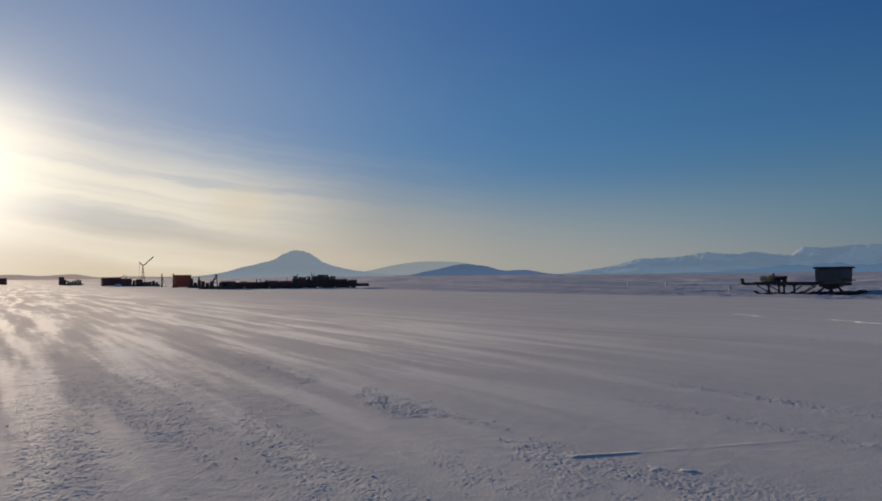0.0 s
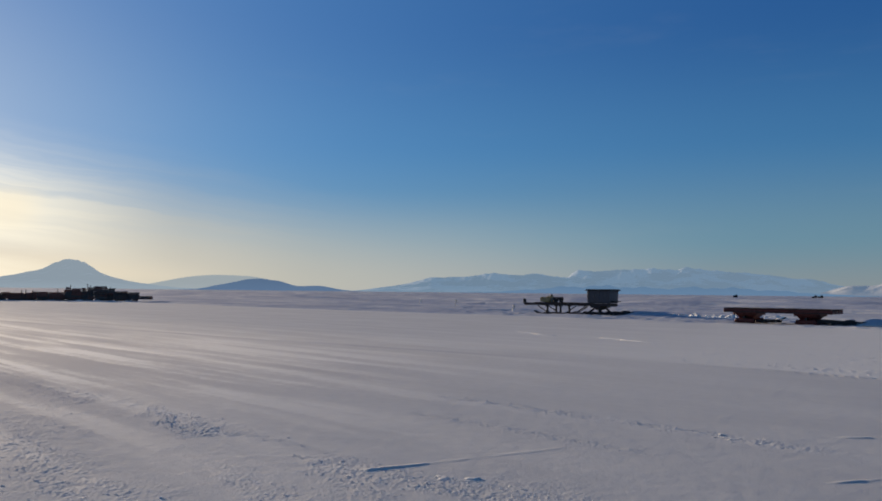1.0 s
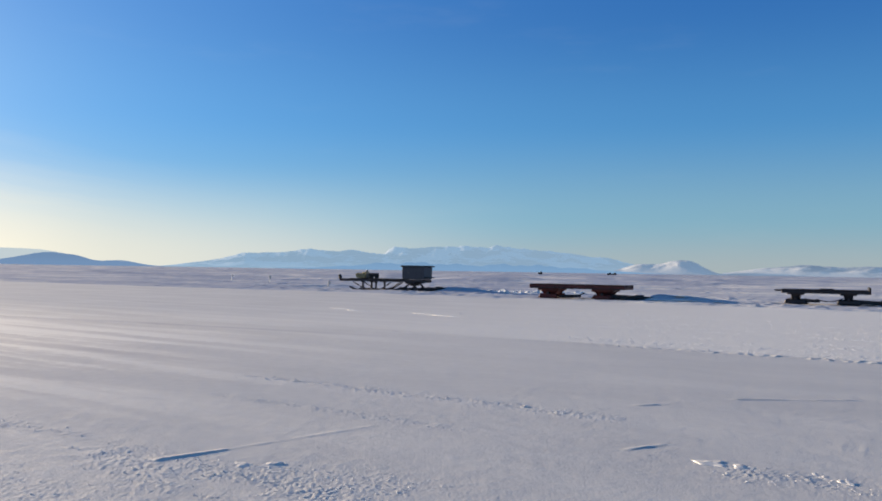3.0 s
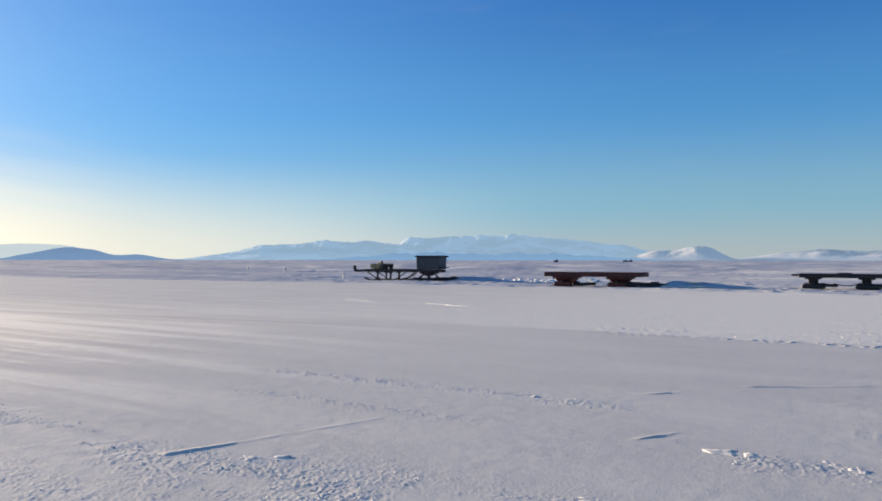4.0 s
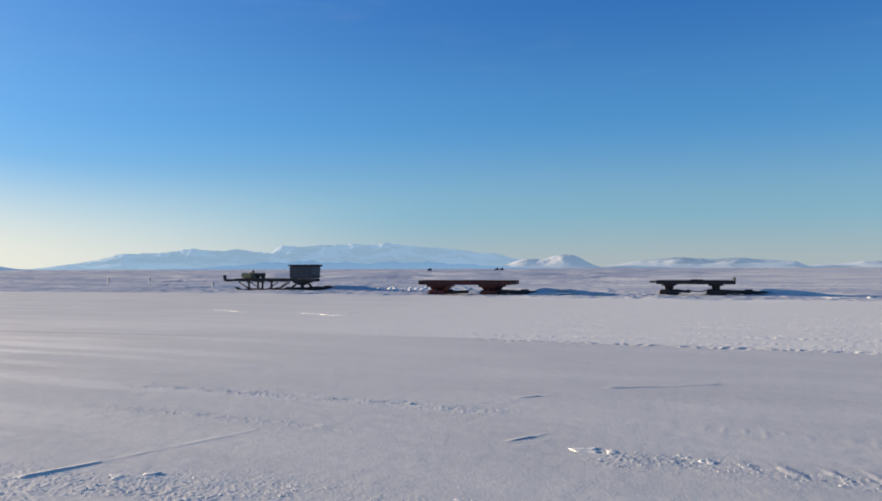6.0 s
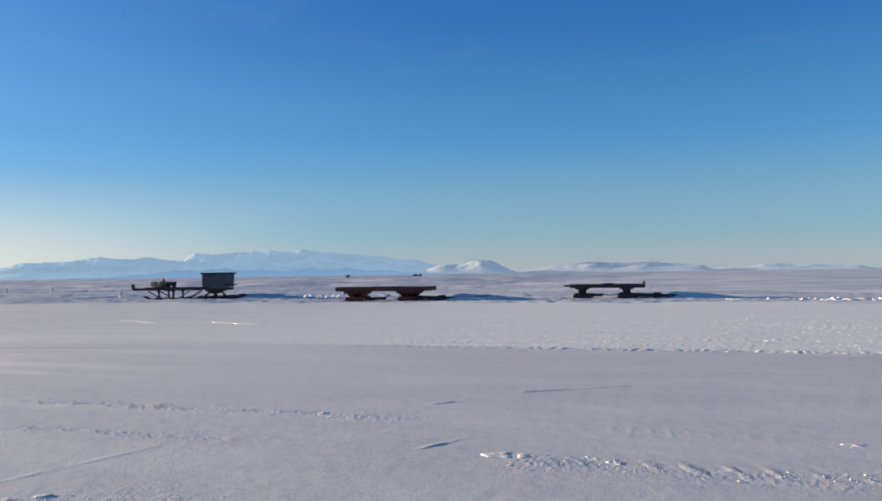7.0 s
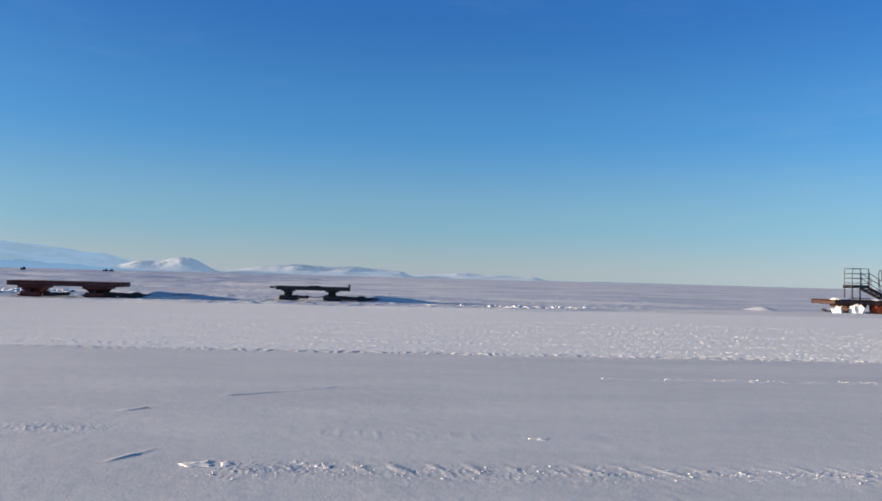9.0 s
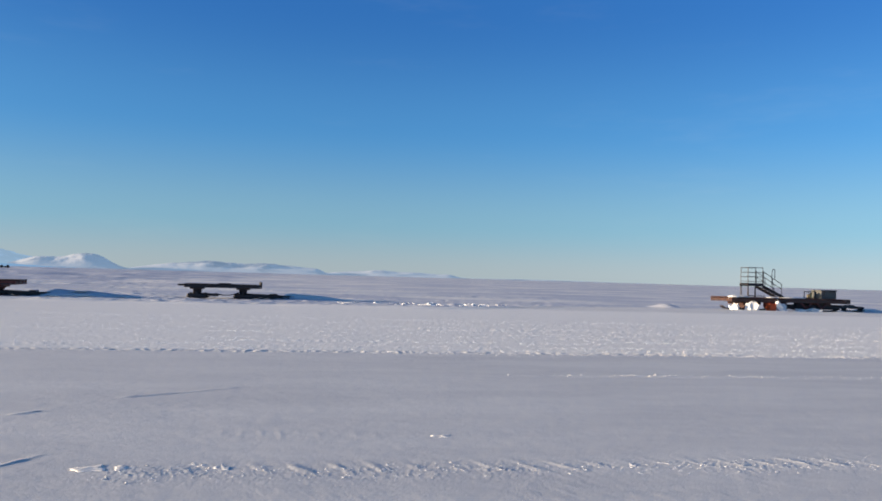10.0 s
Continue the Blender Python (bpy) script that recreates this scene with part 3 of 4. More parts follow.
def sag(a, b, drop, n=8):
    a, b = Vector(a), Vector(b)
    return [a.lerp(b, i / n) - Vector((0, 0, drop * 4 * (i / n) * (1 - i / n))) for i in range(n + 1)]


def lump(size, at, seed, rough=0.25, sub=3):
    bm = bmesh.new()
    bmesh.ops.create_icosphere(bm, subdivisions=sub, radius=1.0)
    off = Vector((seed * 3.7, seed * 1.3, seed * 2.1))
    for v in bm.verts:
        k = 1 + rough * noise.fractal(v.co * 1.6 + off, 1.0, 2.0, 3)
        v.co = Vector((v.co.x * size[0] * k, v.co.y * size[1] * k, max(v.co.z * k, -0.25) * size[2]))
    bmesh.ops.translate(bm, verts=bm.verts, vec=at)
    for f in bm.faces:
        f.smooth = True
    return bm


def chunk(size, seed):
    """An angular broken piece of hard snow."""
    bm = lump(size, (0, 0, 0), seed, 0.9, 2)
    for f in bm.faces:
        f.smooth = False
    return bm


def ski(length, width, at, lift=0.18, thick=0.05):
    """A steel runner whose two ends bend up."""
    bm = bmesh.new()
    n, rows = 14, []
    for i in range(n + 1):
        s = i / n * 2 - 1
        z = lift * max(0, abs(s) - 0.72) ** 1.6 / 0.28 ** 1.6
        rows.append([bm.verts.new((at[0] + s * length / 2, at[1] + y, at[2] + z + d)) for y, d in ((-width / 2, 0), (width / 2, 0), (width / 2, thick), (-width / 2, thick))])
    for p, q in zip(rows, rows[1:]):
        for k in range(4):
            bm.faces.new((p[k], p[(k + 1) % 4], q[(k + 1) % 4], q[k]))
    bm.faces.new(rows[0][::-1])
    bm.faces.new(rows[-1])
    bmesh.ops.recalc_face_normals(bm, faces=bm.faces)
    return bm


def drawbar(root, x0, x1, mat, z=0.16, wide=0.7):
    """The A-shaped tongue that lies on the snow in front of a sled, with its ring and a slack chain."""
    bar = part("drawbar", join(beam((x0, -wide, z + 0.1), (x1, -0.05, z), 0.16, 0.2), beam((x0, wide, z + 0.1), (x1, 0.05, z), 0.16, 0.2), block((0.5, 0.6, 0.26), (x0 + (x1 - x0) * 0.62, 0, z - 0.04), 0.05),
                               beam((x0 + (x1 - x0) * 0.4, -wide * 0.6, z + 0.06), (x0 + (x1 - x0) * 0.4, wide * 0.6, z + 0.06), 0.1, 0.1)), mat, root)
    k = 12
    pts = [(x1 + 0.12 + 0.12 * math.cos(t * 2 * math.pi / k), 0.12 * math.sin(t * 2 * math.pi / k), z + 0.03) for t in range(k + 1)]
    part("tow_ring", hose(pts, 0.03), mat, bar)
    part("chain", hose([(x0 + 0.2, -wide * 0.9, z + 0.1)] + [(x0 + 0.2 + (x1 - x0) * 0.9 * i / 7, -wide * 0.9 + 0.1 * math.sin(i * 2.0), 0.06 + 0.05 * (i % 2)) for i in range(1, 8)], 0.03), DARK_STEEL, bar)


# ---- snow that has drifted against things ----
def snow_drift(u, v, size, seed, label="rounded heap of drifted snow on the plain", turn=0.0):
    bm = lump(size, (0, 0, 0), seed, 0.7, 4)
    ob = part("snow_drift", bm, DRIFT)
    ob.matrix_world = on_road(u, v, level(u, v) - 0.03, turn)
    tagged(ob, label, "snow drift")


# ---- the three flat cargo sleds ----
def bogie(root, x, deck_low, mat, style):
    holder = part("bogie", join(block((1.45, 1.9, 0.16), (x, 0, deck_low - 0.16), 0.03),
                                block((1.25, 1.5, deck_low - 0.42), (x, 0, 0.27), 0.04, (0.62, 0.8))) if style == "red" else
                  join(block((0.55, 1.7, deck_low - 0.30), (x, 0, 0.30), 0.04, (0.85, 0.85)), block((0.9, 1.9, 0.10), (x, 0, deck_low - 0.10), 0.02)), mat, root)
    for y in (-0.85, 0.85):
        part("runner", join(ski(1.5 if style == "red" else 1.3, 0.42, (x + 0.1, y, 0.02), 0.08), block((1.15, 0.34, 0.26), (x, y, 0.06), 0.05, (1.1, 1.1))), mat, holder)
    part("axle_pin", rod((x, -1.05, 0.36), (x, 1.05, 0.36), 0.09, 10), DARK_STEEL, holder)


def flat_sled(u, v, length, style, label):
    z0 = level(u, v)
    root = thing("cargo_sled", on_road(u, v, min(z0, 0.0), 5.0), label, "cargo sled", "cargo sleds along the track")
    steel, timber = (RUST_RED, TIMBER_RED) if style == "red" else (DARK_STEEL, TIMBER_DARK)
    low, top, wide = (0.68, 0.97, 2.5) if style == "red" else (0.70, 0.93, 2.3)
    frame_part = part("deck_frame", join(*[block((length, 0.14, top - low - 0.06), (0, y, low), 0.02) for y in (-wide / 2 + 0.07, -0.4, 0.4, wide / 2 - 0.07)],
                                         *[block((0.12, wide - 0.3, top - low - 0.10), (x, 0, low + 0.02), 0.0) for x in (-length / 2 + 0.1, -length / 4, 0, length / 4, length / 2 - 0.1)]), steel, root)
    n = 15
    for i in range(n):
        y = -wide / 2 + (i + 0.5) * wide / n
        board = part("deck_plank", block((length + random.uniform(-0.04, 0.04), wide / n - 0.015, 0.06), (0, 0, 0), 0.006), timber, root)
        board.location = (random.uniform(-0.02, 0.02), y, top - 0.062 + random.uniform(0, 0.008))
    for x in ((-0.312 * length, 0.261 * length) if style == "red" else (-0.34 * length, 0.257 * length)):
        bogie(root, x, low, RUST_RED if style == "red" else steel, style)
    drawbar(root, 0.30 * length, length / 2 + 1.9, DARK_STEEL, 0.14, 0.75)
    if style == "red":
        part("spreader_bar", join(beam((-0.22 * length, -0.6, 0.14), (0.02 * length, -0.5, 0.20), 0.14, 0.2), beam((0.0, -0.5, 0.22), (0.06 * length, -0.5, 0.42), 0.06, 0.06)), DARK_STEEL, root)
        part("side_rail", join(block((length * 0.98, 0.04, 0.05), (0, -wide / 2 - 0.02, low + 0.02), 0.0)), DARK_STEEL, frame_part)
    else:
        part("end_lip", block((0.12, wide, 0.22), (length / 2 - 0.06, 0, top - 0.02), 0.02), steel, root)
        part("nose", block((0.5, wide * 0.9, 0.10), (-length / 2 - 0.2, 0, top - 0.14), 0.02, (0.6, 0.9)), steel, root)
        part("hatch_board", block((0.75, 0.9, 0.07), (0.08, -0.3, top), 0.01), TIMBER_DARK, root)
        part("hose", hose(sag((-0.10 * length, -0.7, 0.34), (0.20 * length, -0.7, 0.42), 0.16) , 0.03), RUBBER, root)
        part("loose_chain", hose(sag((-0.24 * length, -0.8, 0.3), (-0.06 * length, -0.75, 0.24), 0.03), 0.09), DARK_STEEL, root)
    return root


flat_sled(-20.04, 50.0, 6.5, "red", "rust-red flat cargo sled on two runner bogies, standing empty")
flat_sled(-5.46, 53.5, 4.87, "dark", "dark steel flat cargo sled with plank deck, parked empty on snow")


# ---- the long sled with the crate and the yellow machine ----
def crate_sled(u, v):
    root = thing("equipment_sled", on_road(u, v, -0.08, 5.0), "long dark skeleton sled carrying a machine and a slatted crate", "cargo sled", "cargo sleds along the track")
    top = 0.98
    part("main_beam", join(*[block((8.15, 0.16, 0.18), (-0.625, y, top - 0.20), 0.02) for y in (-0.75, 0.75)],
                           *[block((0.12, 1.5, 0.16), (x, 0, top - 0.24), 0.0) for x in (-4.5, -3.2, -1.9, -0.6, 0.7, 1.9, 2.6, 3.35)]), DARK_STEEL, root)
    for i in range(18):
        board = part("deck_plank", block((0.24, 1.8, 0.05), (0, 0, 0), 0.006), TIMBER_DARK, root)
        board.location = (-3.4 + i * 0.27, 0, top - 0.018)
    part("bow_post", join(block((0.16, 0.3, 0.40), (-4.80, -0.5, top - 0.08), 0.04, (1.3, 1), (0, -12, 0)), block((0.7, 0.2, 0.12), (-4.55, -0.5, top - 0.16), 0.03)), DARK_STEEL, root)
    for x in (-2.35, -1.05):
        for y in (-0.7, 0.7):
            leg = part("leg", join(block((0.13, 0.14, top - 0.3), (x, y, 0.1), 0.02), block((0.34, 0.16, 0.10), (x, y, top - 0.32), 0.02)), DARK_STEEL, root)
            part("foot", block((0.7, 0.34, 0.14), (x, y, 0.03), 0.03), DARK_STEEL, leg)
    for y in (-0.85, 0.85):
        part("runner", ski(4.0, 0.4, (-1.5, y, 0.02), 0.2, 0.08), DARK_STEEL, root)
        part("runner", ski(3.2, 0.4, (2.6, y, 0.02), 0.12, 0.08), DARK_STEEL, root)
    for a, b in (((-3.3, 0.72), (-2.5, 0.3)), ((-0.45, 0.15), (0.5, 0.74)), ((0.55, 0.12), (1.6, 0.72))):
        for y in (-0.8, 0.8):
            part("strut", rod((a[0], y, a[1]), (b[0], y, b[1]), 0.045, 8), DARK_STEEL, root)
    hx = 2.3
    hind = part("bogie", join(*[beam((hx, y, 0.75), (hx + side * 0.62, y, 0.18), 0.13, 0.13) for y in (-0.7, 0.7) for side in (-1, 1)],
                              block((0.95, 1.7, 0.14), (hx, 0, 0.64), 0.03), block((0.3, 1.2, 0.2), (hx, 0, 0.46), 0.04)), DARK_STEEL, root)
    for x in (hx - 0.55, hx + 0.55):
        part("shoe", block((0.8, 1.9, 0.22), (x, 0, 0.05), 0.07, (0.8, 1)), DARK_STEEL, hind)
    drawbar(root, 3.2, 6.4, DARK_STEEL, 0.16, 0.6)
    part("tow_block", block((0.5, 0.5, 0.34), (4.6, 0, 0.1), 0.05), DARK_STEEL, root)
    base = on_road(u, v, -0.08, 5.0)

    engine = thing("engine_unit", base @ Matrix.Translation((-2.45, -0.1, top + 0.03)), "faded yellow engine unit with a black exhaust drum on the sled", "machine")
    part("housing", join(block((0.7, 0.7, 0.34), (-0.2, 0, 0), 0.08), block((0.4, 0.5, 0.2), (0.0, 0, 0.34), 0.06)), YELLOW, engine)
    part("flywheel_cover", rod((-0.62, -0.36, 0.24), (-0.62, 0.3, 0.24), 0.21, 18), YELLOW, engine)
    part("radiator", block((0.24, 0.6, 0.4), (0.32, 0, 0), 0.03), GREY_PAINT, engine)
    part("fuel_tank", rod((0.52, -0.2, 0.30), (1.35, -0.2, 0.30), 0.16, 16), RUBBER, engine, "black drum")
    part("tank_cradle", join(block((0.1, 0.5, 0.2), (0.7, -0.2, 0), 0.01), block((0.1, 0.5, 0.2), (1.2, -0.2, 0), 0.01)), DARK_STEEL, engine)
    part("air_filter", rod((0.05, 0.1, 0.54), (0.05, 0.1, 0.68), 0.10, 12), DARK_STEEL, engine)

    crate = thing("crate", base @ Matrix.Translation((2.55, 0, top + 0.01)), "dark slate crate of upright boards under an overhanging lid", "crate")
    part("body", block((2.05, 1.5, 1.02), (0, 0, 0), 0.03, (0.94, 0.95)), SLATE, crate)
    for i in range(9):
        slat = part("board", block((0.215, 0.045, 0.92), (0, 0, 0), 0.01), SLATE, crate)
        slat.matrix_basis = pose(-0.92 + i * 0.23, -0.745 + random.uniform(-0.01, 0.008), 0.06, 2.6, 0, 0)
    part("lid", join(block((2.32, 1.75, 0.09), (0, 0, 1.02), 0.02), *[block((0.09, 1.8, 0.06), (x, 0, 1.10), 0.01) for x in (-1.0, -0.35, 0.35, 1.0)]), DARK_STEEL, crate)
    part("label_plate", block((0.16, 0.02, 0.30), (-0.45, -0.785, 0.5), 0.0), GREY_PAINT, crate)
    part("ledge", block((0.35, 1.2, 0.07), (1.15, 0, 0.12), 0.02), DARK_STEEL, crate)


crate_sled(-38.75, 54.0)


# ---- the sled with the stairs ----
def stair_sled(u, v):
    base = on_road(u, v, 0.0, 4.0)
    root = thing("stair_sled", base, "rusty flat sled half drifted in, carrying steel steps and boxes", "cargo sled", "cargo sleds along the track")
    part("deck_frame", join(*[block((9.9, 0.16, 0.26), (0.15, y, 0.60), 0.02) for y in (-1.25, -0.4, 0.4, 1.25)],
                            *[block((0.14, 2.4, 0.2), (x, 0, 0.62), 0.0) for x in (-4.7, -3, -1.5, 0, 1.5, 3, 4.7)]), RUSTY_STEEL, root)
    for i in range(33):
        board = part("deck_plank", block((0.27, 2.7, 0.06), (0, 0, 0), 0.006), TIMBER_RED, root)
        board.location = (-4.65 + i * 0.30, random.uniform(-0.03, 0.03), 0.865)
    for x in (-2.9, 3.0):
        truck = part("bogie", join(block((1.5, 1.9, 0.2), (x, 0, 0.40), 0.03), block((0.9, 1.5, 0.3), (x, 0, 0.15), 0.04, (1.2, 1))), RUSTY_STEEL, root)
        for y in (-1.0, 1.0):
            part("runner", ski(2.4, 0.42, (x, y, 0.02), 0.16, 0.07), DARK_STEEL, truck)
    for x in (-2.2, -1.2, 0.9, 2.2):
        part("side_brace", join(beam((x, -1.28, 0.62), (x + 0.45, -1.28, 0.2), 0.1, 0.1), beam((x + 0.9, -1.28, 0.62), (x + 0.45, -1.28, 0.2), 0.1, 0.1)), RUST_RED, root)
    part("skid_beam", join(block((5.2, 0.3, 0.34), (2.0, -0.75, 0.14), 0.05), block((0.4, 0.4, 0.3), (0.9, -0.9, 0.3), 0.04)), DARK_STEEL, root)
    part("side_locker", block((1.5, 0.5, 0.42), (-1.1, -0.95, 0.2), 0.05), RUST_RED, root)
    part("skid_block", block((0.5, 0.6, 0.42), (2.0, -0.9, 0.05), 0.05), DARK_STEEL, root)
    drawbar(root, 4.4, 7.2, DARK_STEEL, 0.30, 0.6)
    part("tow_ski", ski(1.7, 0.5, (6.4, 0, 0.04), 0.28, 0.06), DARK_STEEL, root)

    top = 0.93
    step = thing("stair_platform", base @ Matrix.Translation((-2.55, -0.2, top)), "grey steel access steps with railed platform, standing on the sled", "stairs")
    part("platform", join(block((1.25, 0.9, 0.07), (0.1, 0, 0.90), 0.01), block((1.3, 0.06, 0.22), (0.1, -0.45, 0.80), 0.01), block((1.3, 0.06, 0.22), (0.1, 0.45, 0.80), 0.01)), DARK_STEEL, step)
    for x in (-0.46, 0.12):
        for y in (-0.42, 0.42):
            part("leg", rod((x, y, 0), (x, y, 0.82), 0.045), DARK_STEEL, step)
    part("brace", join(rod((-0.46, -0.42, 0.05), (-0.46, -0.42, 0.6), 0.03), rod((-0.46, -0.42, 0.1), (0.9, -0.42, 0.1), 0.03)), DARK_STEEL, step)
    run, n = 1.75, 5
    for y in (-0.42, 0.42):
        part("stringer", beam((0.72, y, 0.82), (0.72 + run, y, 0.02), 0.06, 0.22), DARK_STEEL, step)
    for i in range(n):
        tread = part("tread", block((0.30, 1.0, 0.045), (0, 0, 0), 0.006), DARK_STEEL, step)
        tread.location = (0.88 + run * i / n, 0, 0.72 - 0.82 * i / n)
    for y in (-0.42, 0.42):
        rail = part("platform_rail", join(*[rod((x, y, 0.9), (x, y, 2.16), 0.026) for x in (-0.48, 0.74)], *[rod((-0.48, y, z), (0.74, y, z), 0.022) for z in (1.15, 1.48, 1.80, 2.14)]), GALVANISED, step)
        part("stair_rail", join(rod((0.78, y, 1.86), (2.35, y, 0.98), 0.026), rod((0.78, y, 1.50), (2.35, y, 0.62), 0.022), rod((0.80, y, 1.90), (0.80, y, 0.8), 0.024), rod((1.55, y, 1.44), (1.55, y, 0.5), 0.022),
                                rod((2.30, y, 1.0), (2.30, y, 0.15), 0.024)), GALVANISED, step)
    part("gate_loop", hose([(1.5, -0.42, 0.9), (1.5, -0.42, 1.85), (1.56, -0.42, 2.05), (1.66, -0.42, 2.08), (1.74, -0.42, 1.98), (1.74, -0.42, 1.4)], 0.026), GALVANISED, step)
    part("back_rail", join(*[rod((-0.48, -0.42, z), (-0.48, 0.42, z), 0.022) for z in (1.15, 1.48, 1.80, 2.14)]), GALVANISED, step)

    box = thing("equipment_case", base @ Matrix.Translation((3.8, -0.1, top)), "dull grey lidded equipment case on the sled deck", "box")
    part("body", block((1.30, 1.1, 0.56), (0, 0, 0), 0.03), GREY_PAINT, box)
    part("lid", block((1.36, 1.16, 0.10), (0, 0, 0.56), 0.02), GREY_PAINT, box)
    for x in (-0.4, 0.4):
        part("latch", block((0.08, 0.03, 0.14), (x, -0.585, 0.48), 0.005), DARK_STEEL, box)
    pump = thing("small_pump", base @ Matrix.Translation((2.6, -0.1, top)), "small yellow pump in a dark tube frame", "machine")
    part("frame", join(*[rod((x, y, 0), (x, y, 0.5), 0.025) for x in (-0.3, 0.3) for y in (-0.25, 0.25)], *[rod((-0.3, y, z), (0.3, y, z), 0.025) for y in (-0.25, 0.25) for z in (0.04, 0.5)]), DARK_STEEL, pump)
    part("pump_body", join(block((0.3, 0.3, 0.26), (-0.05, 0, 0.06), 0.05), rod((0.0, -0.1, 0.3), (0.0, -0.1, 0.42), 0.09, 12)), YELLOW, pump)
    locker = thing("orange_box", base @ Matrix.Translation((-1.75, -1.5, 0.02)), "bright orange box lying under the sled's edge", "box")
    part("body", block((0.56, 0.5, 0.42), (0, 0, 0), 0.05), ORANGE, locker)
    part("lid", block((0.60, 0.54, 0.07), (0, 0, 0.42), 0.02), ORANGE, locker)
    for i, (x, y, size) in enumerate(((-4.35, -1.0, (0.45, 0.3, 0.16)), (0.35, -0.5, (1.0, 0.6, 0.10)), (-3.6, -0.3, (0.8, 0.6, 0.16)), (1.3, -0.2, (0.7, 0.6, 0.12)), (-1.2, -0.9, (0.5, 0.3, 0.10)))):
        clump = part("snow_patch", lump(size, (0, 0, 0.0), i + 31, 0.3), DRIFT)
        clump.matrix_world = base @ Matrix.Translation((x, y, 0.90))
        tagged(clump, "clump of white snow lying on the sled deck", "snow")
    for i, (x, y, size) in enumerate(((-3.25, -1.55, (0.52, 0.42, 0.92)), (-1.0, -1.6, (0.58, 0.42, 0.85)), (-4.5, -1.3, (0.45, 0.35, 0.75)), (0.5, -1.6, (0.5, 0.4, 0.30)), (1.9, -1.5, (0.6, 0.4, 0.25)))):
        drift = part("snow_block", chunk((size[0] * 0.9, size[1] * 0.8, size[2] * 0.72), i + 5), DRIFT)
        drift.matrix_world = base @ Matrix.Translation((x, y, -0.02))
        tagged(drift, "broken block of drifted snow against the sled", "snow")


stair_sled(34.3, 53.0)


# ---- the cargo yard towards the sun ----
def yard_container(az, dist, size, mat, label, turn=0.0, ribs=9):
    root = thing("shipping_container", bearing(az, dist, -0.02, turn), label, "container", "containers of the cargo yard")
    l, d, h = size
    part("shell", block((l, d, h), (0, 0, 0.12), 0.03), mat, root)
    for i in range(ribs):
        rib = part("rib", block((l / ribs * 0.45, 0.05, h - 0.24), (0, 0, 0), 0.01), mat, root)
        rib.location = (-l / 2 + (i + 0.5) * l / ribs, -d / 2 - 0.02, 0.24)
    for x in (-l / 2 + 0.3, l / 2 - 0.3):
        part("skid", block((0.25, d, 0.14), (x, 0, 0), 0.02), YARD_STEEL, root)
    part("roof_edge", block((l + 0.06, d + 0.06, 0.08), (0, 0, h + 0.10), 0.02), mat, root)
    return root


yard_container(45.74, 145, (2.85, 2.4, 2.05), CONTAINER_RED, "rust-orange shipping container standing on the snow")
yard_container(50.35, 188, (3.9, 2.4, 1.75), BROWN, "brown storage container on skids in the cargo yard", 8)


def hut(az, dist):
    root = thing("yard_hut", bearing(az, dist, -0.02), "dark low hut with a snowed-up doorway and roof gear", "hut")
    part("wall", block((2.7, 2.3, 1.55), (0, 0, 0), 0.04), BROWN, root)
    part("roof", block((2.9, 2.6, 0.12), (0, 0, 1.55), 0.03), YARD_STEEL, root)
    part("door", block((0.7, 0.06, 1.2), (0.5, -1.17, 0.05), 0.01), YARD_STEEL, root)
    part("roof_gear", join(rod((-1.2, 0, 1.6), (-0.4, 0, 2.3), 0.04), rod((-0.4, 0, 2.3), (0.2, 0, 2.5), 0.035), rod((0.0, 0, 1.6), (0.3, 0, 2.35), 0.04), rod((-0.9, 0, 2.1), (0.6, 0, 2.1), 0.03)), GALVANISED, root)
    drift = part("snow_drift", lump((0.75, 0.5, 0.55), (0, 0, 0), 41), DRIFT)
    drift.matrix_world = bearing(az + 0.45, dist - 1.9, -0.02)
    tagged(drift, "white snow drift against the dark hut", "snow drift")


hut(49.45, 186)


def crane(az, dist):
    root = thing("crane", bearing(az, dist, -0.02), "thin lattice crane with two spread booms over its engine base", "crane")
    base_part = part("base", join(block((2.2, 1.8, 0.7), (0.2, 0, 0.25), 0.06), block((0.9, 1.4, 0.6), (-0.5, 0, 0.9), 0.05)), YARD_STEEL, root)
    for y in (-0.8, 0.8):
        part("track", block((2.8, 0.45, 0.4), (0.1, y, 0), 0.12), RUBBER, base_part)
    m = [((-0.35, -0.3, 0.9), (0, 0, 4.5)), ((0.35, -0.3, 0.9), (0, 0, 4.5)), ((-0.35, 0.3, 0.9), (0, 0, 4.5)), ((0.35, 0.3, 0.9), (0, 0, 4.5))]
    part("mast", join(*[rod(a, b, 0.055, 6) for a, b in m], *[rod(Vector(m[k][0]).lerp(Vector(m[k][1]), i / 6), Vector(m[1 - k][0]).lerp(Vector(m[1 - k][1]), (i + 1) / 6), 0.03, 5) for i in range(6) for k in (0, 1)]), BROWN, root)
    long_boom = part("boom", join(beam((0, 0, 4.4), (2.0, 0, 6.2), 0.16, 0.16), beam((0.3, 0, 4.5), (2.0, 0, 6.1), 0.06, 0.06)), BROWN, root)
    part("boom_tip", rod((1.9, 0, 6.1), (2.15, 0, 6.3), 0.09, 8), YARD_STEEL, long_boom)
    part("counter_boom", beam((0, 0, 4.4), (-0.75, 0, 5.2), 0.18, 0.18), BROWN, root)
    part("stay", rod((-0.7, 0, 5.1), (-0.75, 0, 1.2), 0.03, 5), YARD_STEEL, root)


crane(48.33, 178)


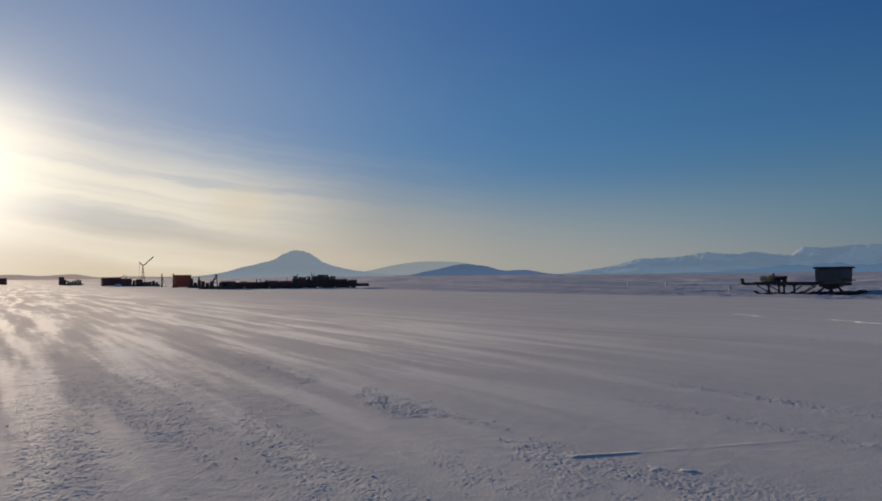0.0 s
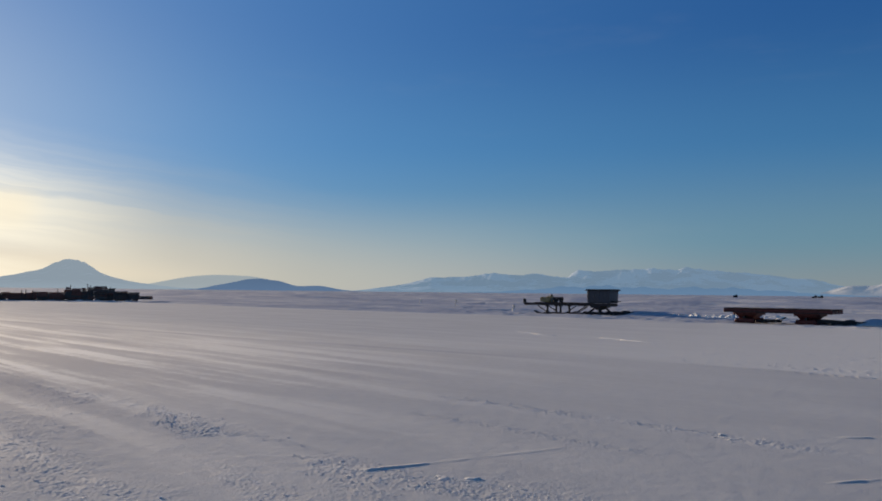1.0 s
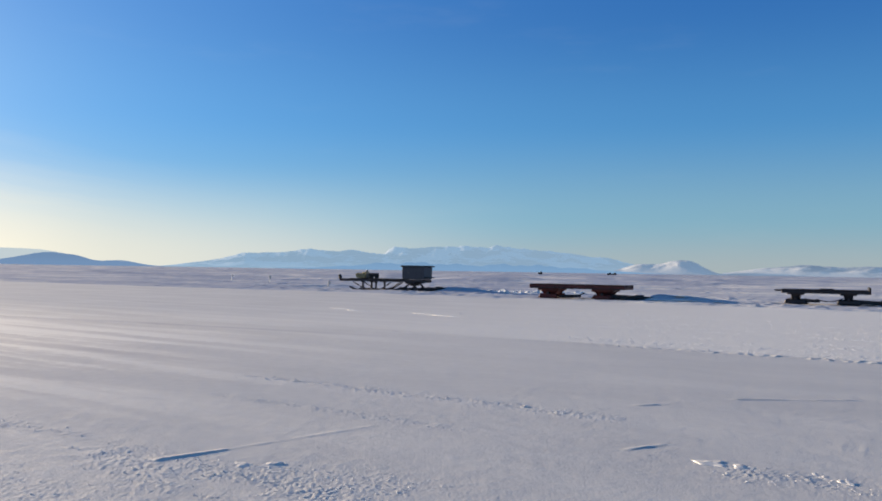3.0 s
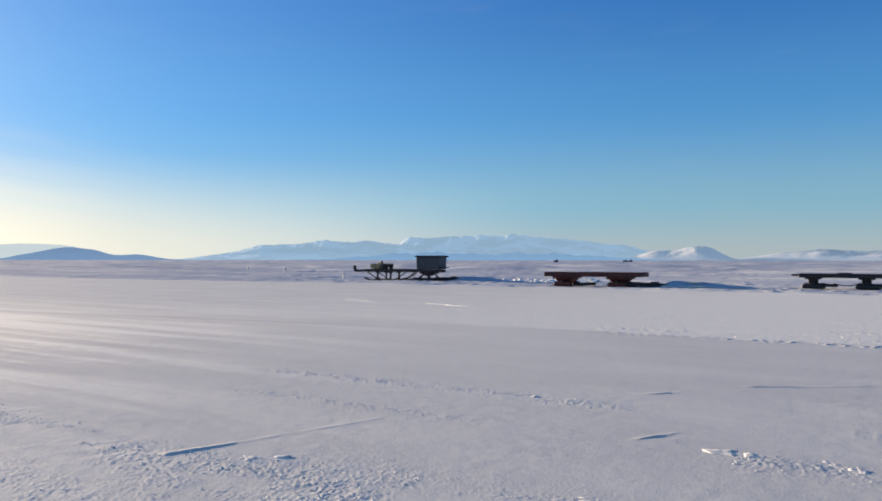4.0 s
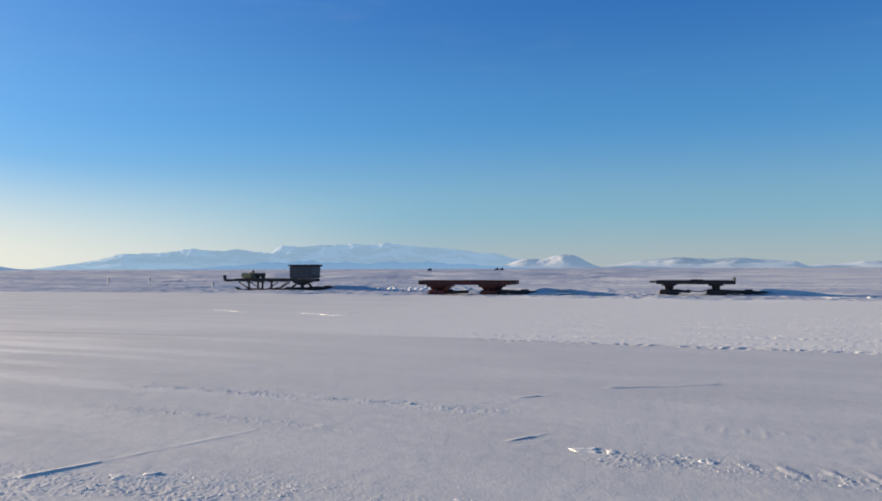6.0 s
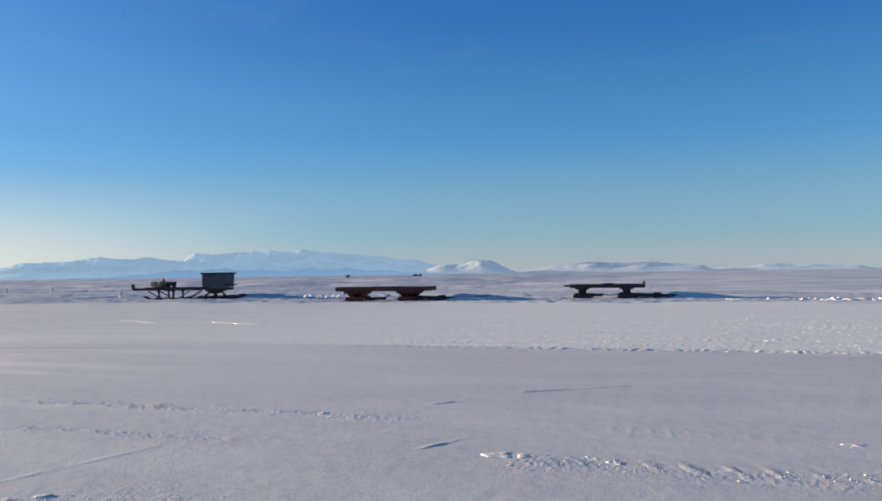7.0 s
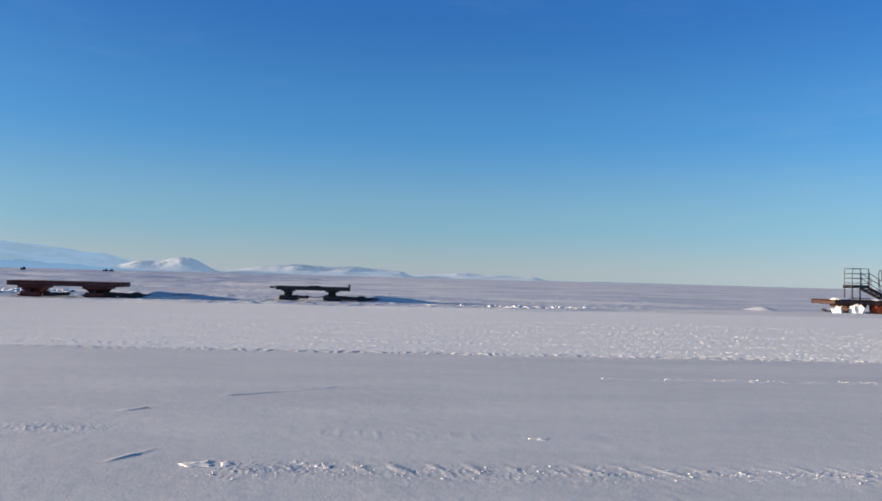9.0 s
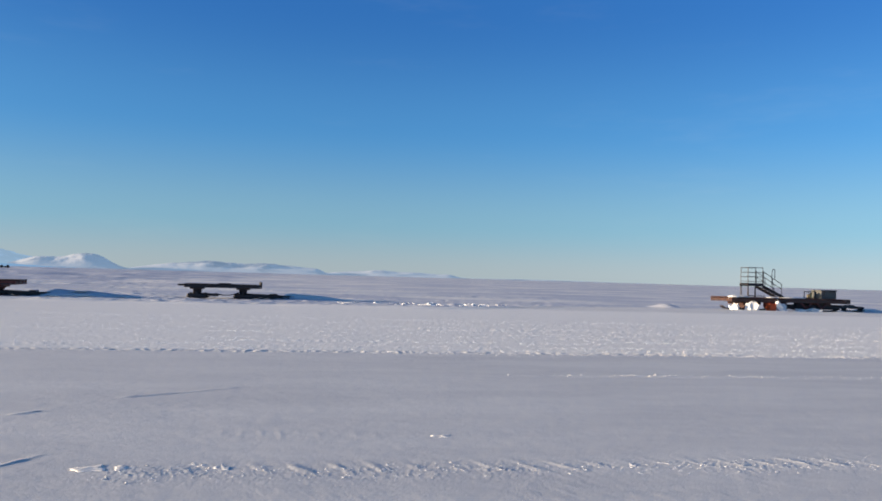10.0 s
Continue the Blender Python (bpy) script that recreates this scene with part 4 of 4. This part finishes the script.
def pole(az, dist, high, lean=0.0, label="upright dark steel post in the cargo yard"):
    root = thing("yard_post", bearing(az, dist, -0.02), label, "post", "posts of the cargo yard")
    part("shaft", rod((0, 0, 0), (lean, 0, high), 0.14, 8, 0.10), YARD_STEEL, root)
    part("foot_plate", block((0.7, 0.7, 0.1), (0, 0, 0), 0.02), YARD_STEEL, root)
    part("guy", rod((0.05 + lean * 0.7, 0, high * 0.75), (0.75, 0, 0), 0.04, 5), YARD_STEEL, root)


pole(47.10, 160, 2.5)
pole(46.36, 146, 2.5)
pole(44.66, 140, 1.9)


def junk(az, dist, items, seed, label):
    """A sled loaded with dark drums and gear."""
    rng = random.Random(seed)
    root = thing("loaded_sled", bearing(az, dist, -0.02), label, "cargo sled", "loaded sleds of the cargo yard")
    l = items * 0.62
    part("deck", block((l + 0.4, 1.8, 0.18), (0, 0, 0.28), 0.03), YARD_STEEL, root)
    for y in (-0.7, 0.7):
        part("runner", ski(l + 0.8, 0.3, (0, y, 0.0), 0.2, 0.28), YARD_STEEL, root)
    for i in range(items):
        x = -l / 2 + (i + 0.5) * l / items
        h = rng.uniform(0.35, 1.15)
        if rng.random() < 0.5:
            part("drum", rod((x, -0.3, 0.46), (x, -0.3, 0.46 + h), 0.27, 12), rng.choice((RUBBER, BROWN)), root)
        else:
            part("gear_case", block((0.55, 0.9, h), (x, -0.1, 0.46), 0.05), rng.choice((YARD_STEEL, BROWN)), root)


junk(47.75, 172, 4, 1, "dark sled stacked with drums and gear cases")
junk(44.9, 139, 3, 2, "dark sled with upright drums beside the container")
junk(52.75, 236, 8, 3, "distant sled carrying a cab and small dark loads")
junk(48.7, 180, 3, 5, "dark sled with gear cases beside the crane")
yard_container(53.35, 236, (1.3, 1.6, 2.1), YARD_STEEL, "small dark cab on a far sled", 0, 3)
yard_container(56.75, 290, (2.6, 2.4, 2.0), BROWN, "brown container far out towards the sun")


def a_frame(az, dist):
    root = thing("trestle", bearing(az, dist, -0.02), "dark steel trestle with leaning legs", "trestle")
    part("leg", beam((-1.15, -0.4, 0), (0.1, 0, 2.05), 0.12, 0.12), YARD_STEEL, root)
    part("leg", beam((-0.75, 0.4, 0), (0.1, 0, 2.05), 0.12, 0.12), YARD_STEEL, root)
    part("leg", beam((0.3, 0, 0), (0.15, 0, 2.1), 0.14, 0.14), YARD_STEEL, root)
    part("head", block((0.5, 0.4, 0.16), (0.1, 0, 2.0), 0.03), YARD_STEEL, root)
    part("rung", join(rod((-0.55, -0.2, 0.95), (0.22, 0, 0.95), 0.05, 6), rod((-0.25, -0.1, 1.5), (0.18, 0, 1.5), 0.05, 6)), YARD_STEEL, root)


a_frame(43.55, 124)
junk(42.75, 118, 4, 8, "low dark sled with drums in front of the stacked cargo")
junk(44.1, 122, 3, 9, "low dark sled lying near the trestle")


def timber_stack(az0, az1, dist, high, seed, label, mats):
    """Long cargo lying in layers on low bearers."""
    rng = random.Random(seed)
    mid = (az0 + az1) / 2
    l = math.radians(abs(az0 - az1)) * dist
    root = thing("cargo_stack", bearing(mid, dist, -0.02, rng.uniform(-1, 1)), label, "cargo stack", "cargo stacks of the yard")
    for i in range(max(2, int(l / 1.2))):
        part("bearer", block((0.25, 1.9, 0.24), (-l / 2 + 0.4 + i * (l - 0.8) / max(1, int(l / 1.2) - 1), 0, 0), 0.02), YARD_STEEL, root)
    part("core", block((l - 0.3, 1.0, high * 0.62), (0, 0, 0.02), 0.05), YARD_STEEL, root)
    x = -l / 2
    while x < l / 2 - 0.2:
        piece = rng.uniform(0.6, 2.2)
        tall, z = high * rng.uniform(0.78, 1.1), 0.24
        while z < tall - 0.05:
            h = min(rng.uniform(0.16, 0.36), tall - z)
            part("cargo_beam", block((piece - rng.uniform(0.04, 0.16), rng.uniform(1.2, 2.0), h - 0.02), (x + piece / 2 + rng.uniform(-0.08, 0.08), rng.uniform(-0.2, 0.2), z), 0.03), rng.choice(mats), root)
            z += h
        x += piece
    for i in range(max(2, int(l))):
        x = rng.uniform(-l / 2, l / 2)
        part("stake", rod((x, -0.95, 0.1), (x + rng.uniform(-0.12, 0.12), -0.9, high + rng.uniform(-0.3, 0.35)), 0.05, 6), YARD_STEEL, root)
    if high > 1.3:
        for i in range(2):
            clump = part("snow_patch", lump((rng.uniform(0.25, 0.5), 0.3, rng.uniform(0.10, 0.18)), (0, 0, 0), seed * 7 + i, 0.4), FRESH)
            clump.matrix_world = bearing(mid, dist, -0.02) @ Matrix.Translation((rng.uniform(-l / 2, l / 2) * 0.8, -1.25, -0.02))
            tagged(clump, "patch of white snow against the stacked cargo", "snow")


D3 = (BROWN, BROWN, BROWN)
timber_stack(43.25, 41.5, 121, 1.15, 1, "low dark stack of rusty steel cargo on bearers", D3)
timber_stack(41.6, 39.8, 120, 1.30, 2, "brown stacked cargo in a long row", (BROWN, BROWN, BROWN))
timber_stack(39.9, 38.1, 119, 1.35, 3, "long row of rusty stacked beams", D3)
timber_stack(38.2, 36.4, 118, 2.05, 4, "tall stack of dark long cargo under snow", (YARD_STEEL, BROWN))
timber_stack(36.45, 35.15, 118, 2.0, 5, "tall dark stack of beams and crates", (YARD_STEEL, YARD_STEEL, BROWN))
timber_stack(35.25, 34.05, 117, 1.45, 6, "dark stepped stack at the end of the row", (YARD_STEEL,))
timber_stack(34.15, 33.6, 117, 0.9, 7, "small dark stack at the row's end", (YARD_STEEL,))


# ---- far out on the ice ----
def far_vehicle(az, dist, label):
    root = thing("tracked_vehicle", bearing(az, dist, -0.2), label, "vehicle", "vehicles far out on the ice")
    body = part("body", join(block((3.4, 1.8, 1.0), (0, 0, 0.6), 0.1), block((1.4, 1.7, 0.7), (0.6, 0, 1.6), 0.15)), DARK_STEEL, root)
    for y in (-0.8, 0.8):
        part("track", block((3.6, 0.5, 0.7), (0, y, 0), 0.2), RUBBER, body)


far_vehicle(-8.24, 620, "small dark tracked vehicle far out on the ice")
far_vehicle(-13.15, 600, "small dark tracked vehicle far out on the ice")
far_vehicle(-13.5, 606, "small dark tracked vehicle far out on the ice")


def marker(az, dist, high):
    root = thing("marker_stake", bearing(az, dist, -0.1), "white marker stake stuck in the snow", "stake", "marker stakes")
    part("stake", rod((0, 0, 0), (0.03, 0, high), 0.05, 6), PALE, root)
    part("flag", block((0.22, 0.02, 0.3), (0.1, 0, high - 0.34), 0.0), PALE, root)


marker(11.4, 95, 0.9)
marker(14.0, 110, 0.8)
marker(7.2, 78, 0.6)


# ---- slabs, clods and heaps of snow on the road ----
def clod(u, v, size, seed, turn=0.0, label="crusty slab of broken snow lying on the road"):
    bm = lump((size[0] * 0.9, size[1], size[2] * 0.20), (0, 0, 0), seed, 0.6, 4)
    for q in bm.verts:
        q.co += Vector((0, 0, 0.0035)) * noise.fractal(q.co * 34 + Vector((seed, 0, 0)), 1.0, 2.0, 3) * (1 if q.co.z > 0.004 else 0)
    ob = part("snow_clod", bm, DRIFT)
    ob.matrix_world = on_road(u, v, level(u, v) - 0.01, turn)
    tagged(ob, label, "snow clod", "snow clods on the road")


for i, (u, v, size, turn) in enumerate((
        (-5.05, 4.85, (0.14, 0.12, 0.07), 30), (-4.85, 5.02, (0.18, 0.10, 0.08), 45),
        (-1.66, 7.36, (0.20, 0.15, 0.08), 10), (-1.42, 7.34, (0.13, 0.10, 0.07), 20), (-0.82, 7.42, (0.17, 0.05, 0.06), -60), (-0.62, 7.30, (0.10, 0.08, 0.07), 0),
        (1.55, 8.61, (0.16, 0.08, 0.06), 5), (2.04, 8.54, (0.09, 0.07, 0.05), 25), (-2.1, 5.35, (0.13, 0.1, 0.08), 0),
        (3.1, 7.2, (0.10, 0.06, 0.07), 60), (3.5, 7.25, (0.12, 0.05, 0.06), -30), (-4.35, 8.95, (0.05, 0.05, 0.10), 0))):
    clod(u, v, size, i + 3, turn)
for i in range(7):
    snow_drift(random.uniform(2, 12), random.uniform(47.5, 51.0), (random.uniform(0.25, 0.7), random.uniform(0.2, 0.5), random.uniform(0.04, 0.08)), i + 50)
for i, (u, v) in enumerate(((-21.2, 26.1), (-19.8, 25.3), (-16.3, 25.3), (-15.2, 24.8))):
    ob = part("snow_streak", lump((0.8, 0.12, 0.014), (0, 0, 0), i + 80, 0.5), FRESH)
    ob.matrix_world = on_road(u, v, level(u, v), -12)
    tagged(ob, "thin bright streak of fresh snow on the road", "snow streak")
for i in range(4):
    snow_drift(-12 + random.uniform(-3, 3), 50 + random.uniform(-1.5, 2.5), (random.uniform(0.4, 1.0), random.uniform(0.2, 0.5), random.uniform(0.04, 0.08)), i + 90)


# ---- loose crumbs of crust, strewn where tracks have broken the surface ----
def strew():
    rng = np.random.default_rng(7)
    spots = []
    for at, half, u0, u1, count in ((4.55, 0.35, -11, -3.5, 1500), (5.1, 0.4, -5, -1.0, 1300), (7.15, 0.22, -1.8, 14, 1900), (8.85, 0.16, -13, -3, 900), (7.3, 0.12, -8.5, -4, 250),
                                    (8.2, 0.3, 3.5, 14, 500), (3.2, 1.0, -14, -3.5, 1800), (13.8, 0.10, 3.6, 12, 420), (8.7, 0.12, -1.0, 3.2, 200), (7.75, 0.2, 3.8, 9, 500),
                                    *[(at, half, u0, 36, int(34 * (36 - u0))) for at, half, u0 in ((17.7, 0.16, -14), (18.4, 0.14, -10), (19.4, 0.18, -12), (20.5, 0.15, -4), (21.4, 0.2, -14), (22.4, 0.2, 0), (23.6, 0.2, -14), (25.0, 0.25, -8), (26.6, 0.3, -16), (28.6, 0.35, -12), (31.0, 0.5, -14))]):
        u = rng.uniform(u0, u1, count)
        v = at + rng.normal(0, half, count)
        far = at > 12
        keep = (R2.layers(u * 1.3, v * 2.1, 2) if far else broken_crust(u, v)) > rng.uniform(0.25, 0.62, count)
        size = rng.gamma(2.0, 0.0026 if at > 16 else 0.0024 if far else 0.0015, count) + (0.004 if at > 16 else 0.003 if far else 0.0012)
        spots.append(np.stack([u, v, np.minimum(size, 0.020 if at > 16 else 0.02 if far else 0.013)], -1)[keep])
    spots = np.concatenate(spots)
    u, v, size = spots.T
    x, y = u * UX - v * UY, u * UY + v * UX
    z = ground_height(x, y)
    bm = bmesh.new()
    bmesh.ops.create_icosphere(bm, subdivisions=1, radius=1.0)
    base = np.array([q.co[:] for q in bm.verts])
    tris = np.array([[q.index for q in f.verts] for f in bm.faces])
    bm.free()
    n, k = len(spots), len(base)
    jitter = 1 + rng.uniform(-0.35, 0.35, (n, k, 1))
    shape = size[:, None, None] * np.stack([rng.uniform(0.8, 1.7, n), rng.uniform(0.8, 1.5, n), rng.uniform(0.35, 0.65, n)], -1)[:, None, :]
    co = base[None] * jitter * shape + np.stack([x, y, z + size * 0.2], -1)[:, None, :]
    faces = (tris[None] + (np.arange(n) * k)[:, None, None]).reshape(-1, 3)
    me = bpy.data.meshes.new("snow_crumbs")
    me.from_pydata(co.reshape(-1, 3).tolist(), [], faces.tolist())
    me.materials.append(DRIFT)
    tagged(new("snow_crumbs", me), "loose crumbs of broken snow crust along tracks", "snow crumbs", kind="stuff")


strew()


# ---- rubble of broken crust beyond the road ----
def rubble(u0, u1, v0, v1, count, seed, big=0.025):
    rng = np.random.default_rng(seed)
    u, v = rng.uniform(u0, u1, count), rng.uniform(v0, v1, count)
    keep = R2.layers(u * 0.5, v * 0.8, 2) > rng.uniform(0.35, 0.65, count)
    out = bmesh.new()
    for a, b in zip(u[keep], v[keep]):
        k = rng.gamma(2.0, big) + 0.02
        bm = chunk((k * rng.uniform(0.8, 1.8), k, k * 0.7), float(a))
        bmesh.ops.translate(bm, verts=bm.verts, vec=on_road(a, b, level(a, b)).translation)
        me = bpy.data.meshes.new("tmp")
        bm.to_mesh(me)
        bm.free()
        out.from_mesh(me)
        bpy.data.meshes.remove(me)
    tagged(part("snow_rubble", out, FRESH), "scattered white rubble of broken snow crust", "snow rubble", kind="stuff")


rubble(-35.0, -24.0, 56.5, 62.0, 190, 21, 0.045)
rubble(-18.5, -14.5, 53.5, 56.0, 30, 22)
rubble(3.0, 13.0, 48.5, 51.5, 90, 23)
